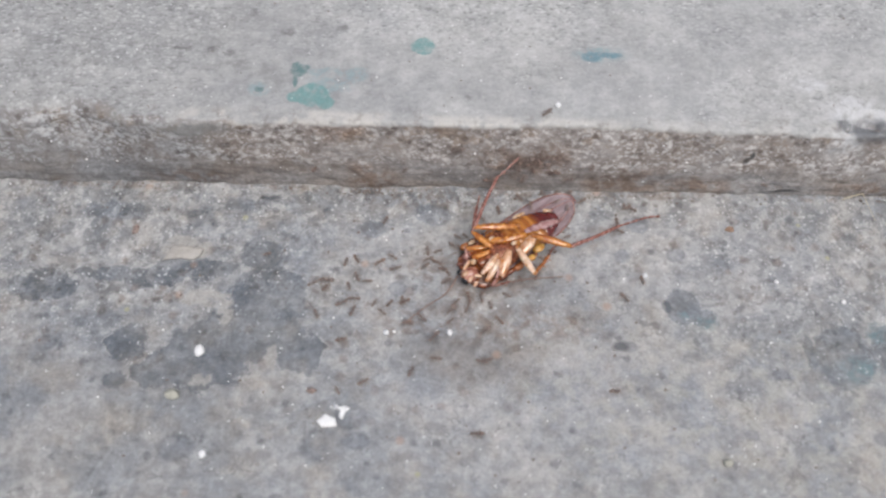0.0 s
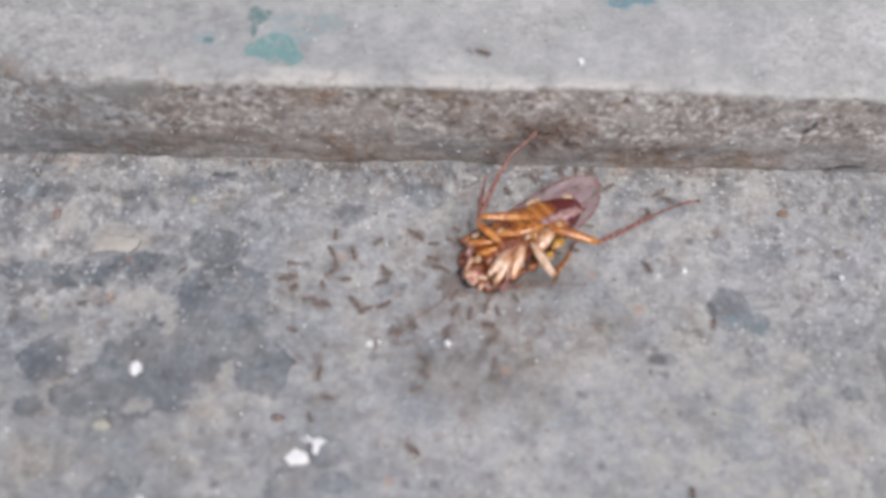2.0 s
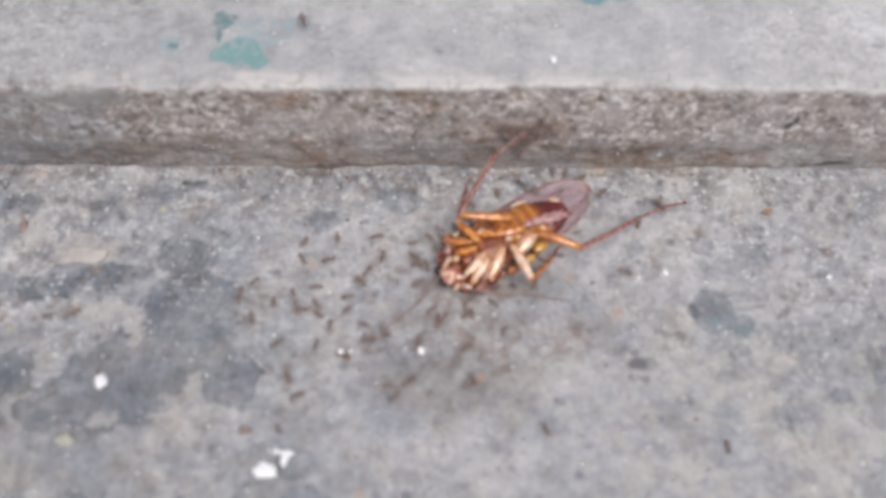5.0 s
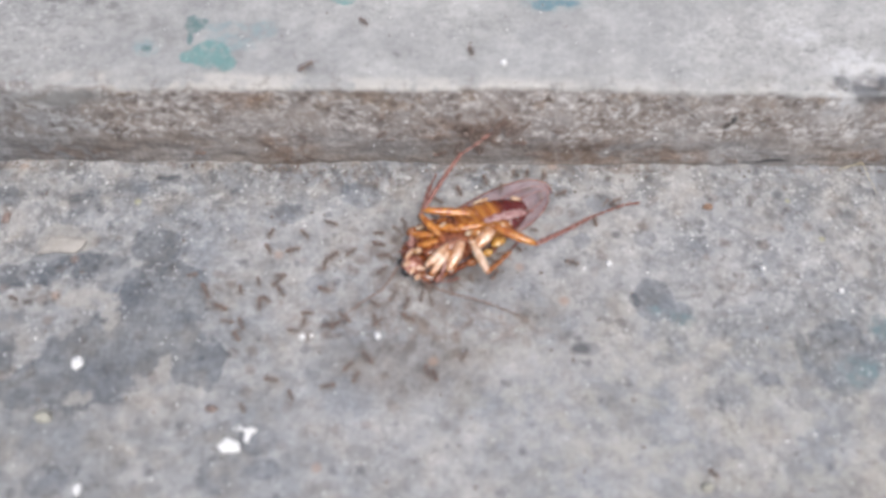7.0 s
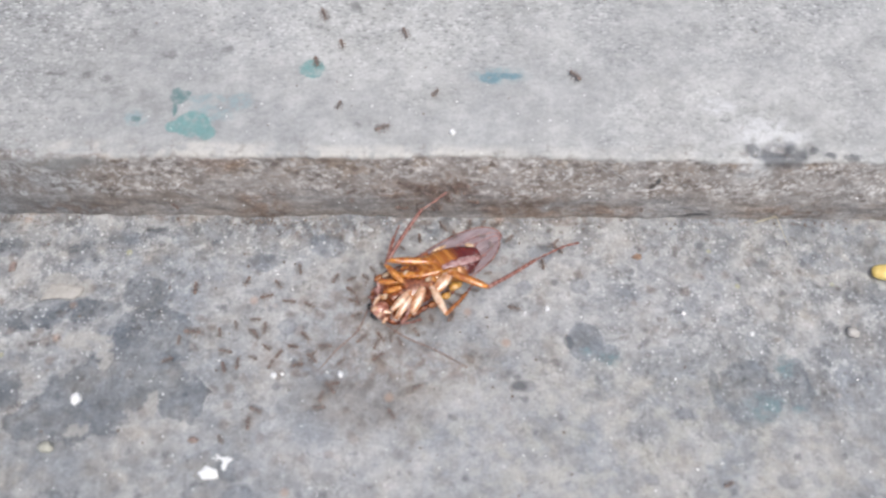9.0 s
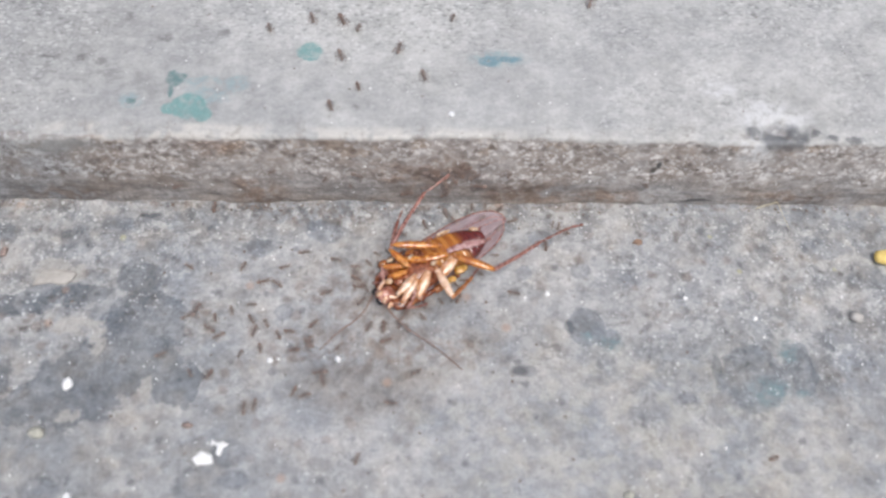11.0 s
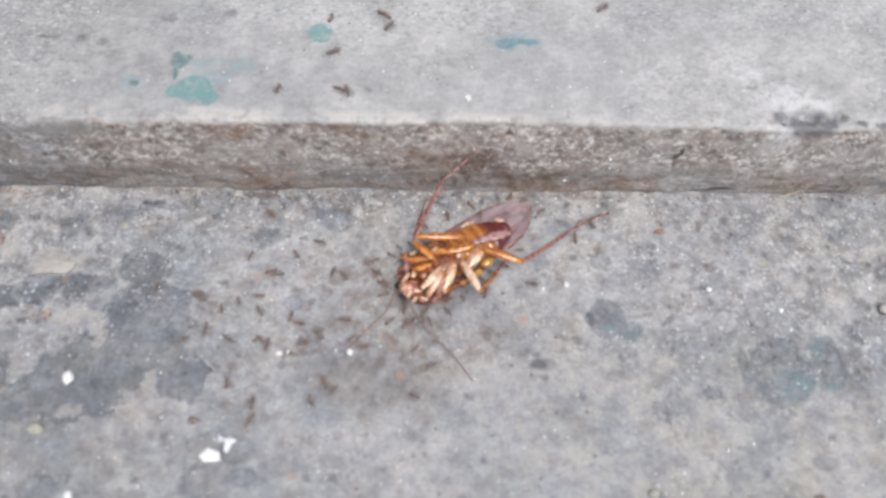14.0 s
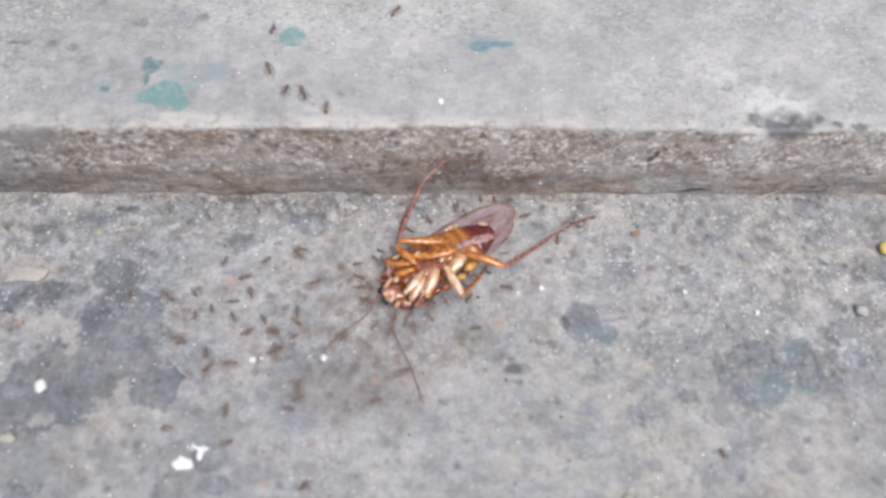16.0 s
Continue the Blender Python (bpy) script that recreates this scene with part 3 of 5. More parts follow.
# pink of the strip that stands in for the belly's highlight
M_SHEEN = shell("pale_pink_sheen", (0.22, 0.07, 0.06), (0.58, 0.38, 0.36), 0.08, 1.3, 1.0)
M_CREAM = shell("cream_soft_skin", (0.42, 0.20, 0.07), (0.76, 0.62, 0.44), 0.2, 1.0, 0.6)
M_FEELER = shell("grey_brown_feeler_skin", (0.19, 0.12, 0.095), (0.31, 0.21, 0.17), 0.4, 0.8, 0.1)
M_EYE = shell("black_eye", (0.006, 0.005, 0.005), (0.012, 0.01, 0.01), 0.12, 1.0, 0.8)
M_FACE = shell("pinkish_face_skin", (0.24, 0.06, 0.03), (0.58, 0.29, 0.21), 0.15, 0.9, 1.0)
M_ANT = shell("dull_brown_ant_skin", (0.17, 0.13, 0.112), (0.30, 0.235, 0.205), 0.5, 0.5, 0.1)
M_ANT_RED = shell("red_brown_ant_skin", (0.165, 0.115, 0.092), (0.28, 0.20, 0.165), 0.5, 0.5, 0.1)
M_WHITE = plain("white_lime_chip", (0.78, 0.78, 0.77), (0.86, 0.86, 0.85), 0.8)
M_TAN = plain("tan_cement_flake", (0.38, 0.355, 0.32), (0.46, 0.435, 0.40), 1.5)
M_YELLOW = plain("yellow_seed_skin", (0.70, 0.50, 0.14), (0.80, 0.64, 0.26), 1.5, 0.5)
M_STRAW = plain("dry_straw", (0.46, 0.41, 0.28), (0.58, 0.53, 0.40), 1.0, 0.6)
M_STONE = plain("grey_pebble", (0.42, 0.40, 0.37), (0.56, 0.53, 0.50), 1.0, 0.7)
M_CREAMY = plain("pale_yellowish_pebble", (0.38, 0.37, 0.31), (0.47, 0.46, 0.395), 0.9, 0.7)
M_CRUMB = plain("brown_crumb", (0.13, 0.10, 0.08), (0.23, 0.185, 0.155), 0.6, 0.7)
M_PINK = plain("faded_pink_leaf_bit", (0.20, 0.15, 0.13), (0.36, 0.28, 0.25), 0.7, 0.7)
M_ORANGE = plain("orange_brown_leaf_bit", (0.24, 0.15, 0.10), (0.37, 0.25, 0.18), 0.8, 0.7)


# ---- mesh helpers ----
def mesh_of(bm, name, material, smooth=True):
    me = bpy.data.meshes.new(name)
    bmesh.ops.recalc_face_normals(bm, faces=bm.faces)
    bm.to_mesh(me)
    bm.free()
    me.materials.append(material)
    if smooth:
        for f in me.polygons:
            f.use_smooth = True
    return me


def part(name, bm, material, parent, label="", smooth=True):
    ob = new(name, mesh_of(bm, name, material, smooth))
    ob.parent = parent
    return tagged(ob, label)


def bridge(bm, rings, close=True):
    vs = [[bm.verts.new(p) for p in r] for r in rings]
    n = len(vs[0])
    for a, b in zip(vs, vs[1:]):
        for i in range(n):
            bm.faces.new((a[i], a[(i + 1) % n], b[(i + 1) % n], b[i]))
    if close:
        bm.faces.new(vs[0][::-1])
        bm.faces.new(vs[-1])
    return vs


def tube(bm, pts, radii, sides=8, flat=1.0):
    """A limb through pts (mm), with a radius at each point."""
    pts = [Vector(p) * MM for p in pts]
    rings = []
    for i, (p, r) in enumerate(zip(pts, radii)):
        along = (pts[min(i + 1, len(pts) - 1)] - pts[max(i - 1, 0)]).normalized()
        side = along.cross(Vector((0, 0, 1)))
        side = side.normalized() if side.length > 1e-4 else Vector((1, 0, 0))
        up = side.cross(along)
        rings.append([p + (side * math.cos(a) + up * math.sin(a) * flat) * r * MM for a in (2 * math.pi * k / sides for k in range(sides))])
    bridge(bm, rings)
    return bm


def curve_pts(pts, steps=5):
    """A smooth line through pts."""
    out = []
    p = [Vector(q) for q in pts]
    p = [p[0] * 2 - p[1]] + p + [p[-1] * 2 - p[-2]]
    for a, b, c, d in zip(p, p[1:], p[2:], p[3:]):
        for k in range(steps):
            t = k / steps
            out.append(0.5 * (2 * b + (c - a) * t + (2 * a - 5 * b + 4 * c - d) * t * t + (3 * b - a - 3 * c + d) * t ** 3))
    return out + [p[-2]]


def spindle(bm, a, b, r, sides=10, flat=0.7, steps=7):
    """A swollen limb joint from a to b (mm)."""
    a, b = Vector(a), Vector(b)
    ts = [i / (steps - 1) for i in range(steps)]
    tube(bm, [a.lerp(b, t) for t in ts], [r * (0.28 + 0.72 * math.sin(math.pi * (0.08 + 0.84 * t)) ** 0.8) for t in ts], sides, flat)


def blob(bm, centre, size, seed, rough=0.2, sub=2):
    """An uneven rounded lump (mm)."""
    made = bmesh.ops.create_icosphere(bm, subdivisions=sub, radius=1.0)["verts"]
    for v in made:
        k = 1 + rough * noise.noise(v.co * 1.7 + Vector((seed * 3.1, seed, 0)))
        v.co = Vector([centre[i] + v.co[i] * k * size[i] for i in range(3)]) * MM


def flake(bm, outline, thick, seed, dome=0.15):
    """A thin chip with an uneven rim; outline in mm about its middle."""
    rim = []
    pts = [Vector((*a, 0)).lerp(Vector((*b, 0)), t) for a, b in zip(outline, outline[1:] + outline[:1]) for t in (0, 0.25, 0.5, 0.75)]
    for k, p in enumerate(pts):
        j = 1 + 0.16 * noise.noise(Vector((k * 0.9, seed, 0)))
        rim.append(Vector((p.x * j, p.y * j, 0)))
    rings = [[q * s * MM + Vector((0, 0, z * MM)) for q in rim] for s, z in ((0.97, -0.1), (1.0, thick * 0.5), (0.93, thick), (0.5, thick + dome))]
    bridge(bm, rings)


# ---- the ground: lower pavement and the low step ----
def vnoise(x, y, size, seed):
    """Smooth value noise of a plane, about -0.5 to 0.5; all in mm."""
    x, y = np.asarray(x) / size, np.asarray(y) / size
    i, j = np.floor(x), np.floor(y)
    u, v = x - i, y - j
    u, v = u * u * (3 - 2 * u), v * v * (3 - 2 * v)

    def h(a, b):
        s = np.sin(a * 127.1 + b * 311.7 + seed * 74.7) * 43758.5453
        return s - np.floor(s)

    return (h(i, j) * (1 - u) + h(i + 1, j) * u) * (1 - v) + (h(i, j + 1) * (1 - u) + h(i + 1, j + 1) * u) * v - 0.5


STEP_H = 22.5


def pave_height(x, y):
    near = np.clip((220 - np.hypot(x, y)) / 60, 0, 1)
    h = 0.55 * vnoise(x, y, 26, 1) + 0.34 * vnoise(x, y, 8, 2) + 0.26 * vnoise(x, y, 3.2, 3) + 0.15 * vnoise(x, y, 1.4, 4)
    pits = np.clip(vnoise(x, y, 5.3, 5) - 0.30, 0, 1) * -2.0
    return near * (h + pits) - 0.12


def lines(fine_lo, fine_hi, step, outer):
    inner = np.arange(fine_lo, fine_hi + step / 2, step)
    lo = [fine_lo - d for d in outer[::-1]]
    hi = [fine_hi + d for d in outer]
    return np.concatenate([lo, inner, hi])


def grid_object(name, X, Y, Z, material):
    # the slab's sides go down into the bed below
    X, Y, Z = (np.pad(A, 1, mode="edge") for A in (X, Y, Z))
    Z[0, :], Z[-1, :], Z[:, 0], Z[:, -1] = -60, -60, -60, -60
    rows, cols = X.shape
    co = np.stack([X, Y, Z], -1).reshape(-1, 3) * MM
    a = (np.arange(rows - 1)[:, None] * cols + np.arange(cols - 1)[None, :]).ravel()
    faces = np.stack([a, a + 1, a + cols + 1, a + cols], -1)
    me = bpy.data.meshes.new(name)
    me.vertices.add(len(co))
    me.vertices.foreach_set("co", co.ravel())
    me.loops.add(faces.size)
    me.loops.foreach_set("vertex_index", faces.ravel())
    me.polygons.add(len(faces))
    me.polygons.foreach_set("loop_start", np.arange(0, faces.size, 4))
    me.polygons.foreach_set("use_smooth", np.ones(len(faces), bool))
    me.update(calc_edges=True)
    me.materials.append(material)
    return new(name, me)


OUTER = [6, 20, 60, 200, 800, 4000, 20000, 90000]
xs = lines(-150, 160, 0.6, OUTER)


def build_pavement():
    ys = np.concatenate([-95 - np.array(OUTER[::-1], float), np.arange(-95, 6.1, 0.6)])
    X, Y = np.meshgrid(xs, ys)
    Z = pave_height(X, Y)
    Z = Z + 0.5 * np.exp(-np.clip(0.5 - Y, 0, 99) / 1.2) * (0.6 + vnoise(X, Y, 11, 8))
    ob = grid_object("pavement", X, Y, Z, M_PAVE)
    tagged(ob, "worn grey concrete pavement with dark and teal stains", "pavement", kind="structure")


def bump_at(x, centre, width):
    return np.exp(-((x - centre) / width) ** 2)


def step_form(x):
    """Set-back of the edge and radius of its rounding along the step, in mm."""
    back = 1.3 * vnoise(x, 0 * x, 33, 11) + 0.8 * vnoise(x, 0 * x, 8, 12) + 0.5 * vnoise(x, 0 * x, 2.6, 13) + 1.6 + 0.9 * np.clip((x + 75) / 30, 0, 1)
    back = back + 3.2 * bump_at(x, -93, 8) + 1.2 * np.clip((-84 - x) / 20, 0, 1)
    radius = 1.0 + 4.0 * np.clip((-78 - x) / 16, 0, 1) + 0.8 * bump_at(x, 88, 5)
    return back, radius


def build_step():
    n_face, n_arc = 36, 8
    ys = np.concatenate([np.arange(0.4, 62, 0.6), 62 + np.array(OUTER, float)])
    back, radius = step_form(xs)
    cols = []
    for k in range(n_face):
        t = k / n_face
        z = -1.5 + t * (STEP_H - radius + 1.5)
        lean = back * t ** 1.5
        cols.append((0 * xs + lean, z, -1.0, 0.0))
    for k in range(n_arc + 1):
        a = 0.5 * math.pi * k / n_arc
        cols.append((back + radius * (1 - math.cos(a)), STEP_H - radius * (1 - math.sin(a)), -math.cos(a), math.sin(a)))
    for d in ys:
        cols.append((back + radius + d, 0 * xs + STEP_H, 0.0, 1.0))
    Y = np.array([c[0] for c in cols])
    Z = np.array([c[1] for c in cols])
    ny, nz = (np.array([c[i] for c in cols])[:, None] for i in (2, 3))
    X = np.repeat(xs[None, :], len(cols), 0)
    along = Y - Z
    rough = np.clip(-ny, 0, 1)
    off = (0.30 + 0.35 * rough) * vnoise(X, along, 7, 21) + (0.18 + 0.35 * rough) * vnoise(X, along * 1.4, 2.6, 22) + (0.10 + 0.22 * rough) * vnoise(X, along, 1.3, 23)
    chip = 1.1 * np.exp(-((X - 93.6) / 5.0) ** 2 - ((Y - 5.2) / 3.4) ** 2) * nz + 0.9 * np.exp(-((X - 86.5) / 2.0) ** 2 - ((Y - 3.5) / 1.8) ** 2) * nz
    off = off - chip * (1 + 2.2 * vnoise(X, Y, 2.0, 24))
    near = np.clip((220 - np.hypot(X, Y)) / 60, 0, 1)
    ob = grid_object("step", X, Y + ny * off * near, Z + nz * off * near, M_STEP)
    tagged(ob, "low weathered concrete step with a dirty brown riser", "step", kind="structure")


build_pavement()
build_step()


# ---- the cockroach on its back ----
def ring(u, v, z, half_w, half_h, sides=20, square=1.0):
    out = []
    for k in range(sides):
        a = 2 * math.pi * k / sides
        c, s = math.cos(a), math.sin(a)
        out.append(Vector((u, v + half_w * math.copysign(abs(c) ** square, c), z + half_h * math.copysign(abs(s) ** square, s))) * MM)
    return out


def build_cockroach():
    root = new("cockroach")
    tagged(root, "amber-brown cockroach lying on its back by the step", "cockroach")
    # abdomen: eight overlapping plates
    bm = bmesh.new()
    rings = []
    for k in range(8):
        for e, swell in ((0.0, 1.0), (0.55, 1.008), (0.95, 1.016), (1.0, 0.99)):
            t = (k + e) / 8
            u = -2.5 + 14.6 * t
            w = 4.7 * (1 - 0.12 * t) * math.sqrt(max(1 - max((t - 0.45) / 0.58, 0) ** 2, 0.02))
            rings.append(ring(u, 0.1 - 1.4 * t, 3.1 - 0.5 * t, w * swell, (2.6 - 1.1 * t) * swell, 22))
    bridge(bm, rings)
    part("abdomen", bm, M_BELLY, root, "glossy dark red-brown abdomen with paler bands")
    # thorax
    bm = bmesh.new()
    rings = [ring(-11.5 + 11.5 * t, -0.3, 3.0, 3.2 + 2.0 * math.sin(math.pi * (0.15 + 0.6 * t)), 1.6 + 1.1 * math.sin(math.pi * (0.1 + 0.7 * t)), 20) for t in [i / 9 for i in range(10)]]
    bridge(bm, rings)
    part("thorax", bm, M_BROWN, root)
    # shield over the neck, underside up
    bm = bmesh.new()
    rings = []
    for s, z in ((1.0, 1.0), (1.02, 1.6), (0.95, 2.1), (0.7, 2.2), (0.3, 2.2)):
        rings.append([Vector((-11.6 + 3.9 * s * math.cos(a), -0.9 + 5.4 * s * math.sin(a) * (1 - 0.12 * math.cos(a)), z + 0.7 * (1 - s))) * MM for a in (2 * math.pi * k / 28 for k in range(28))])
    bridge(bm, rings)
    part("pronotum", bm, M_BROWN, root, "rounded chestnut shield behind the head")
    # head with face, eyes and mouthparts
    bm = bmesh.new()
    blob(bm, (-14.8, -1.9, 3.6), (2.2, 2.2, 1.8), 3, 0.35)
    head = part("head", bm, M_FACE, root, "pinkish brown face with pale mouthparts")
    for c, size in (((-16.5, -2.4, 3.5), (0.95, 1.15, 1.0)), ((-16.1, 0.2, 3.0), (0.8, 0.8, 0.9))):
        bm = bmesh.new()
        blob(bm, c, size, c[1], 0.1)
        part("eye", bm, M_EYE, head, "glossy black eye")
    for a, b, r in (((-15.3, -2.6, 5.0), (-13.1, -4.3, 4.6), 0.45), ((-15.6, -0.6, 5.0), (-13.0, 0.6, 5.0), 0.45), ((-16.6, -1.4, 4.6), (-15.2, -1.8, 5.4), 0.6), ((-14.6, -4.6, 4.2), (-15.9, -4.9, 3.4), 0.5), ((-16.2, -3.6, 4.2), (-15.0, -3.0, 5.0), 0.42)):
        bm = bmesh.new()
        spindle(bm, a, b, r, 8)
        part("palp", bm, M_PALE, head, "pale mouthpart")
    # wings under the body: two curved leaves
    for side, reach, low in ((1, 19.6, 0.9), (-1, 19.0, 0.45)):
        bm = bmesh.new()
        nu, nv = 22, 9
        tops = []
        for i in range(nu):
            t = i / (nu - 1)
            u = -9.5 + (reach + 9.5) * t
            w = 5.6 * math.sqrt(max(1 - max((t - 0.5) / 0.5, 0) ** 2.6, 0.012)) * min(1, 0.75 + 2 * t)
            row = []
            for j in range(nv):
                s = j / (nv - 1)
                v = side * (-1.4 + s * (w + 1.4)) + 0.5 * t
                z = low + 1.0 * s * s * (1 - 0.5 * t) + 0.35 * math.sin(9 * t + 3 * s) * 0.3 + 0.8 * t * t
                row.append(Vector((u, v, z)) * MM)
            tops.append(row)
        up = [[bm.verts.new(p) for p in r] for r in tops]
        dn = [[bm.verts.new(p - Vector((0, 0, 0.12 * MM))) for p in r] for r in tops]
        for a, b in zip(up, up[1:]):
            for j in range(nv - 1):
                bm.faces.new((a[j], a[j + 1], b[j + 1], b[j]))
        for a, b in zip(dn, dn[1:]):
            for j in range(nv - 1):
                bm.faces.new((a[j], b[j], b[j + 1], a[j + 1]))
        loop_u = [r[0] for r in up] + up[-1][1:] + [r[-1] for r in up[-2::-1]] + up[0][-2:0:-1]
        loop_d = [r[0] for r in dn] + dn[-1][1:] + [r[-1] for r in dn[-2::-1]] + dn[0][-2:0:-1]
        for k in range(len(loop_u)):
            k2 = (k + 1) % len(loop_u)
            bm.faces.new((loop_u[k], loop_u[k2], loop_d[k2], loop_d[k]))
        wing = part("wing", bm, M_WING, root, "thin translucent pinkish brown wing")
        for column, thick in ((nv - 1, 0.15), (5, 0.09), (3, 0.09)):
            bm = bmesh.new()
            line = [row[column] / MM + Vector((0, 0, 0.06)) for row in tops[4:]] + ([row / MM + Vector((0, 0, 0.06)) for row in tops[-1][nv - 2:1:-1]] if column == nv - 1 else [])
            tube(bm, line, [thick] * len(line), 5)
            part("wing_vein", bm, M_RED, wing, "brown vein of the wing")
    # legs: coxa, femur, tibia with spines, tarsus
    legs = [
        ("hind_leg", (-2.9, -5.6, 5.2), (2.9, -3.8, 6.4), (2.4, -3.9, 7.2), (8.0, -11.4, 6.6), [(8.0, -11.4, 6.6), (15, -10.8, 5.4), (21.9, -9.8, 4.0)], [(21.9, -9.8, 4.0), (26.5, -9.4, 2.6), (31, -9.2, 1.4), (34.2, -9.9, 0.9)], 1.05),
        ("middle_leg", (-9.6, -6.9, 4.6), (-4.2, -3.4, 6.2), (-2.7, -4.2, 7.0), (-3.5, -11.8, 6.6), [(-3.5, -11.8, 6.6), (0.6, -10.2, 4.4), (4.4, -8.3, 2.0)], [(4.4, -8.3, 2.0), (6.4, -7.2, 1.2), (8.5, -6.8, 0.6)], 1.0),
        ("front_leg", (-7.0, -2.7, 6.4), (-13.1, -4.3, 5.6), (-12.9, -6.1, 5.0), (-7.6, -3.9, 6.4), [(-8.6, -4.3, 6.2), (-10.4, -6.6, 5.0), (-12.6, -7.4, 3.8)], [(-12.6, -7.4, 3.8), (-10.2, -8.0, 2.8), (-7.6, -8.2, 1.8)], 0.92),
        ("front_leg", (-12.2, 0.8, 5.0), (-8.2, -0.9, 6.4), (-8.2, 0.6, 6.2), (-11.9, 3.6, 5.4), [(-11.9, 3.6, 5.4), (-12.7, 2.0, 4.8), (-13.6, 0.6, 4.4)], [(-13.6, 0.6, 4.4), (-14.6, 1.6, 3.6), (-15.4, 2.6, 2.8)], 0.8),
        ("middle_leg", (-7.3, 2.6, 5.6), (-3.2, -0.8, 6.6), (-7.6, -0.8, 7.5), (-8.8, 5.0, 7.9), [(-8.8, 5.0, 7.9), (-6.0, 7.8, 8.0), (-3.4, 10.2, 8.0)], [(-3.4, 10.2, 8.0), (-1.6, 11.8, 7.2), (-0.6, 12.8, 6.4)], 0.9),
        ("hind_leg", (-5.0, 0.2, 6.2), (1.6, -2.4, 6.6), (0.9, -0.2, 7.9), (-8.0, 5.4, 8.8), [(-8.0, 5.4, 8.8), (-1.6, 9.2, 10.0), (4.1, 12.1, 11.2)], [(4.1, 12.1, 11.2), (7.4, 12.2, 12.0), (11.0, 12.4, 13.4)], 1.0),
    ]
    rng = random.Random(5)
    kick = []
    for name, c0, c1, f0, f1, tib, tar, k in legs:
        bm = bmesh.new()
        near_side = c0[1] < -2
        spindle(bm, c0, c1, (1.3 if near_side and k > 0.95 else 0.95) * k, 12, 0.6, 9)
        leg = part(name, bm, M_PALE if near_side else M_AMBER, root, "pale orange folded leg" if near_side else "amber folded leg")
        bm = bmesh.new()
        spindle(bm, f0, f1, 0.95 * k, 10, 0.75)
        part("femur", bm, M_PALE if (name, f0[1]) in (("front_leg", -6.1), ("middle_leg", -4.2)) else M_AMBER, leg, "glossy amber thigh joint")
        bm = bmesh.new()
        pts = curve_pts(tib, 5)
        tube(bm, pts, [(0.50 - 0.14 * i / len(pts)) * k for i in range(len(pts))], 7)
        for i, q in enumerate(pts[1:-1]):
            for s in (-1, 1):
                d = Vector((rng.uniform(-0.3, 0.9), s * rng.uniform(0.6, 1.2), rng.uniform(-0.5, 0.7)))
                tube(bm, [q, q + d * 0.9], [0.13, 0.03], 4)
        shin = part("tibia", bm, M_RUST if (name, f0[1]) == ("middle_leg", -4.2) else M_RED, leg, "spiny red-brown shin")
        bm = bmesh.new()
        pts = curve_pts(tar, 5)
        tube(bm, pts, [0.31 * k * (0.75 + 0.35 * math.cos(i * 2.2)) for i in range(len(pts))], 6)
        foot = part("tarsus", bm, M_RED, leg, "thin jointed foot")
        # the hip joint and the knee
        for q, size in ((f0, 0.62), (f1, 0.5)):
            bm = bmesh.new()
            blob(bm, q, (size * k,) * 3, q[0], 0.2, 1)
            part("joint", bm, M_RUST, leg, "rusty leg joint")
        if name == "hind_leg":
            kick.append((Vector(f1) * MM, shin, foot))
    # breast plates between the hips
    for k, (u, v, w) in enumerate(((-10.4, -1.4, 1.7), (-6.4, -2.2, 2.0), (-2.4, -2.0, 2.1), (-9.2, 2.4, 1.5), (-4.6, 3.4, 1.5), (-12.6, 2.2, 1.3))):
        bm = bmesh.new()
        blob(bm, (u, v, 5.0 - 0.18 * abs(v)), (w, w * 0.62, 0.7), k + 40, 0.35)
        part("breast_plate", bm, (M_BROWN, M_AMBER, M_RED)[k % 3], root)
    # ragged edges of the back plates showing along the flanks
    for k in range(9):
        for v, lift in ((-6.9 if k < 4 else -6.2, 0.2), (4.8, 0.3)):
            bm = bmesh.new()
            u = -10.5 + 2.3 * k
            wide = v * (1.0 if k < 6 else 1.0 - 0.14 * (k - 5))
            blob(bm, (u, wide - 0.07 * u, 2.0 + lift), (1.5, 0.75 + 0.2 * math.sin(k * 2.1), 0.8), k * 3 + v, 0.4)
            part("flank_plate", bm, M_BROWN if k % 3 else M_RUST, root, "ragged chestnut flank plate")
    # soft yellow skin between the hips, and small glossy folds of the breast
    for u, v, z, a, b in ((2.6, -6.4, 4.4, 1.7, 1.0), (-0.6, -7.4, 4.6, 1.1, 0.8), (-5.6, 1.6, 6.0, 0.9, 0.6), (-10.4, 2.6, 5.0, 1.2, 0.6), (-9.2, 4.6, 4.0, 1.0, 0.6), (-12.6, -0.2, 4.9, 0.9, 0.7), (-2.2, -2.6, 6.6, 0.9, 0.5)):
        bm = bmesh.new()
        blob(bm, (u, v, z), (a, b, 0.55), u, 0.4)
        part("soft_fold", bm, M_YOLK if v < -6 else M_CREAM, root, "soft pale skin fold between the hips")
    # the belly's highlight built as an added pale pink strip, and soft cream edges
    bm = bmesh.new()
    tube(bm, curve_pts([(2.0, -1.6, 6.1), (4.6, -2.0, 5.9), (7.4, -2.5, 5.4), (10.2, -3.0, 4.7), (11.8, -3.2, 3.6)], 4), [0.25 + 0.8 * math.sin(math.pi * (0.1 + 0.8 * i / 16)) * (1 + 0.12 * math.sin(i * 1.9)) for i in range(17)], 10, 0.4)
    part("belly_highlight", bm, M_SHEEN, root, "glossy pale pink strip standing for the highlight on the belly")
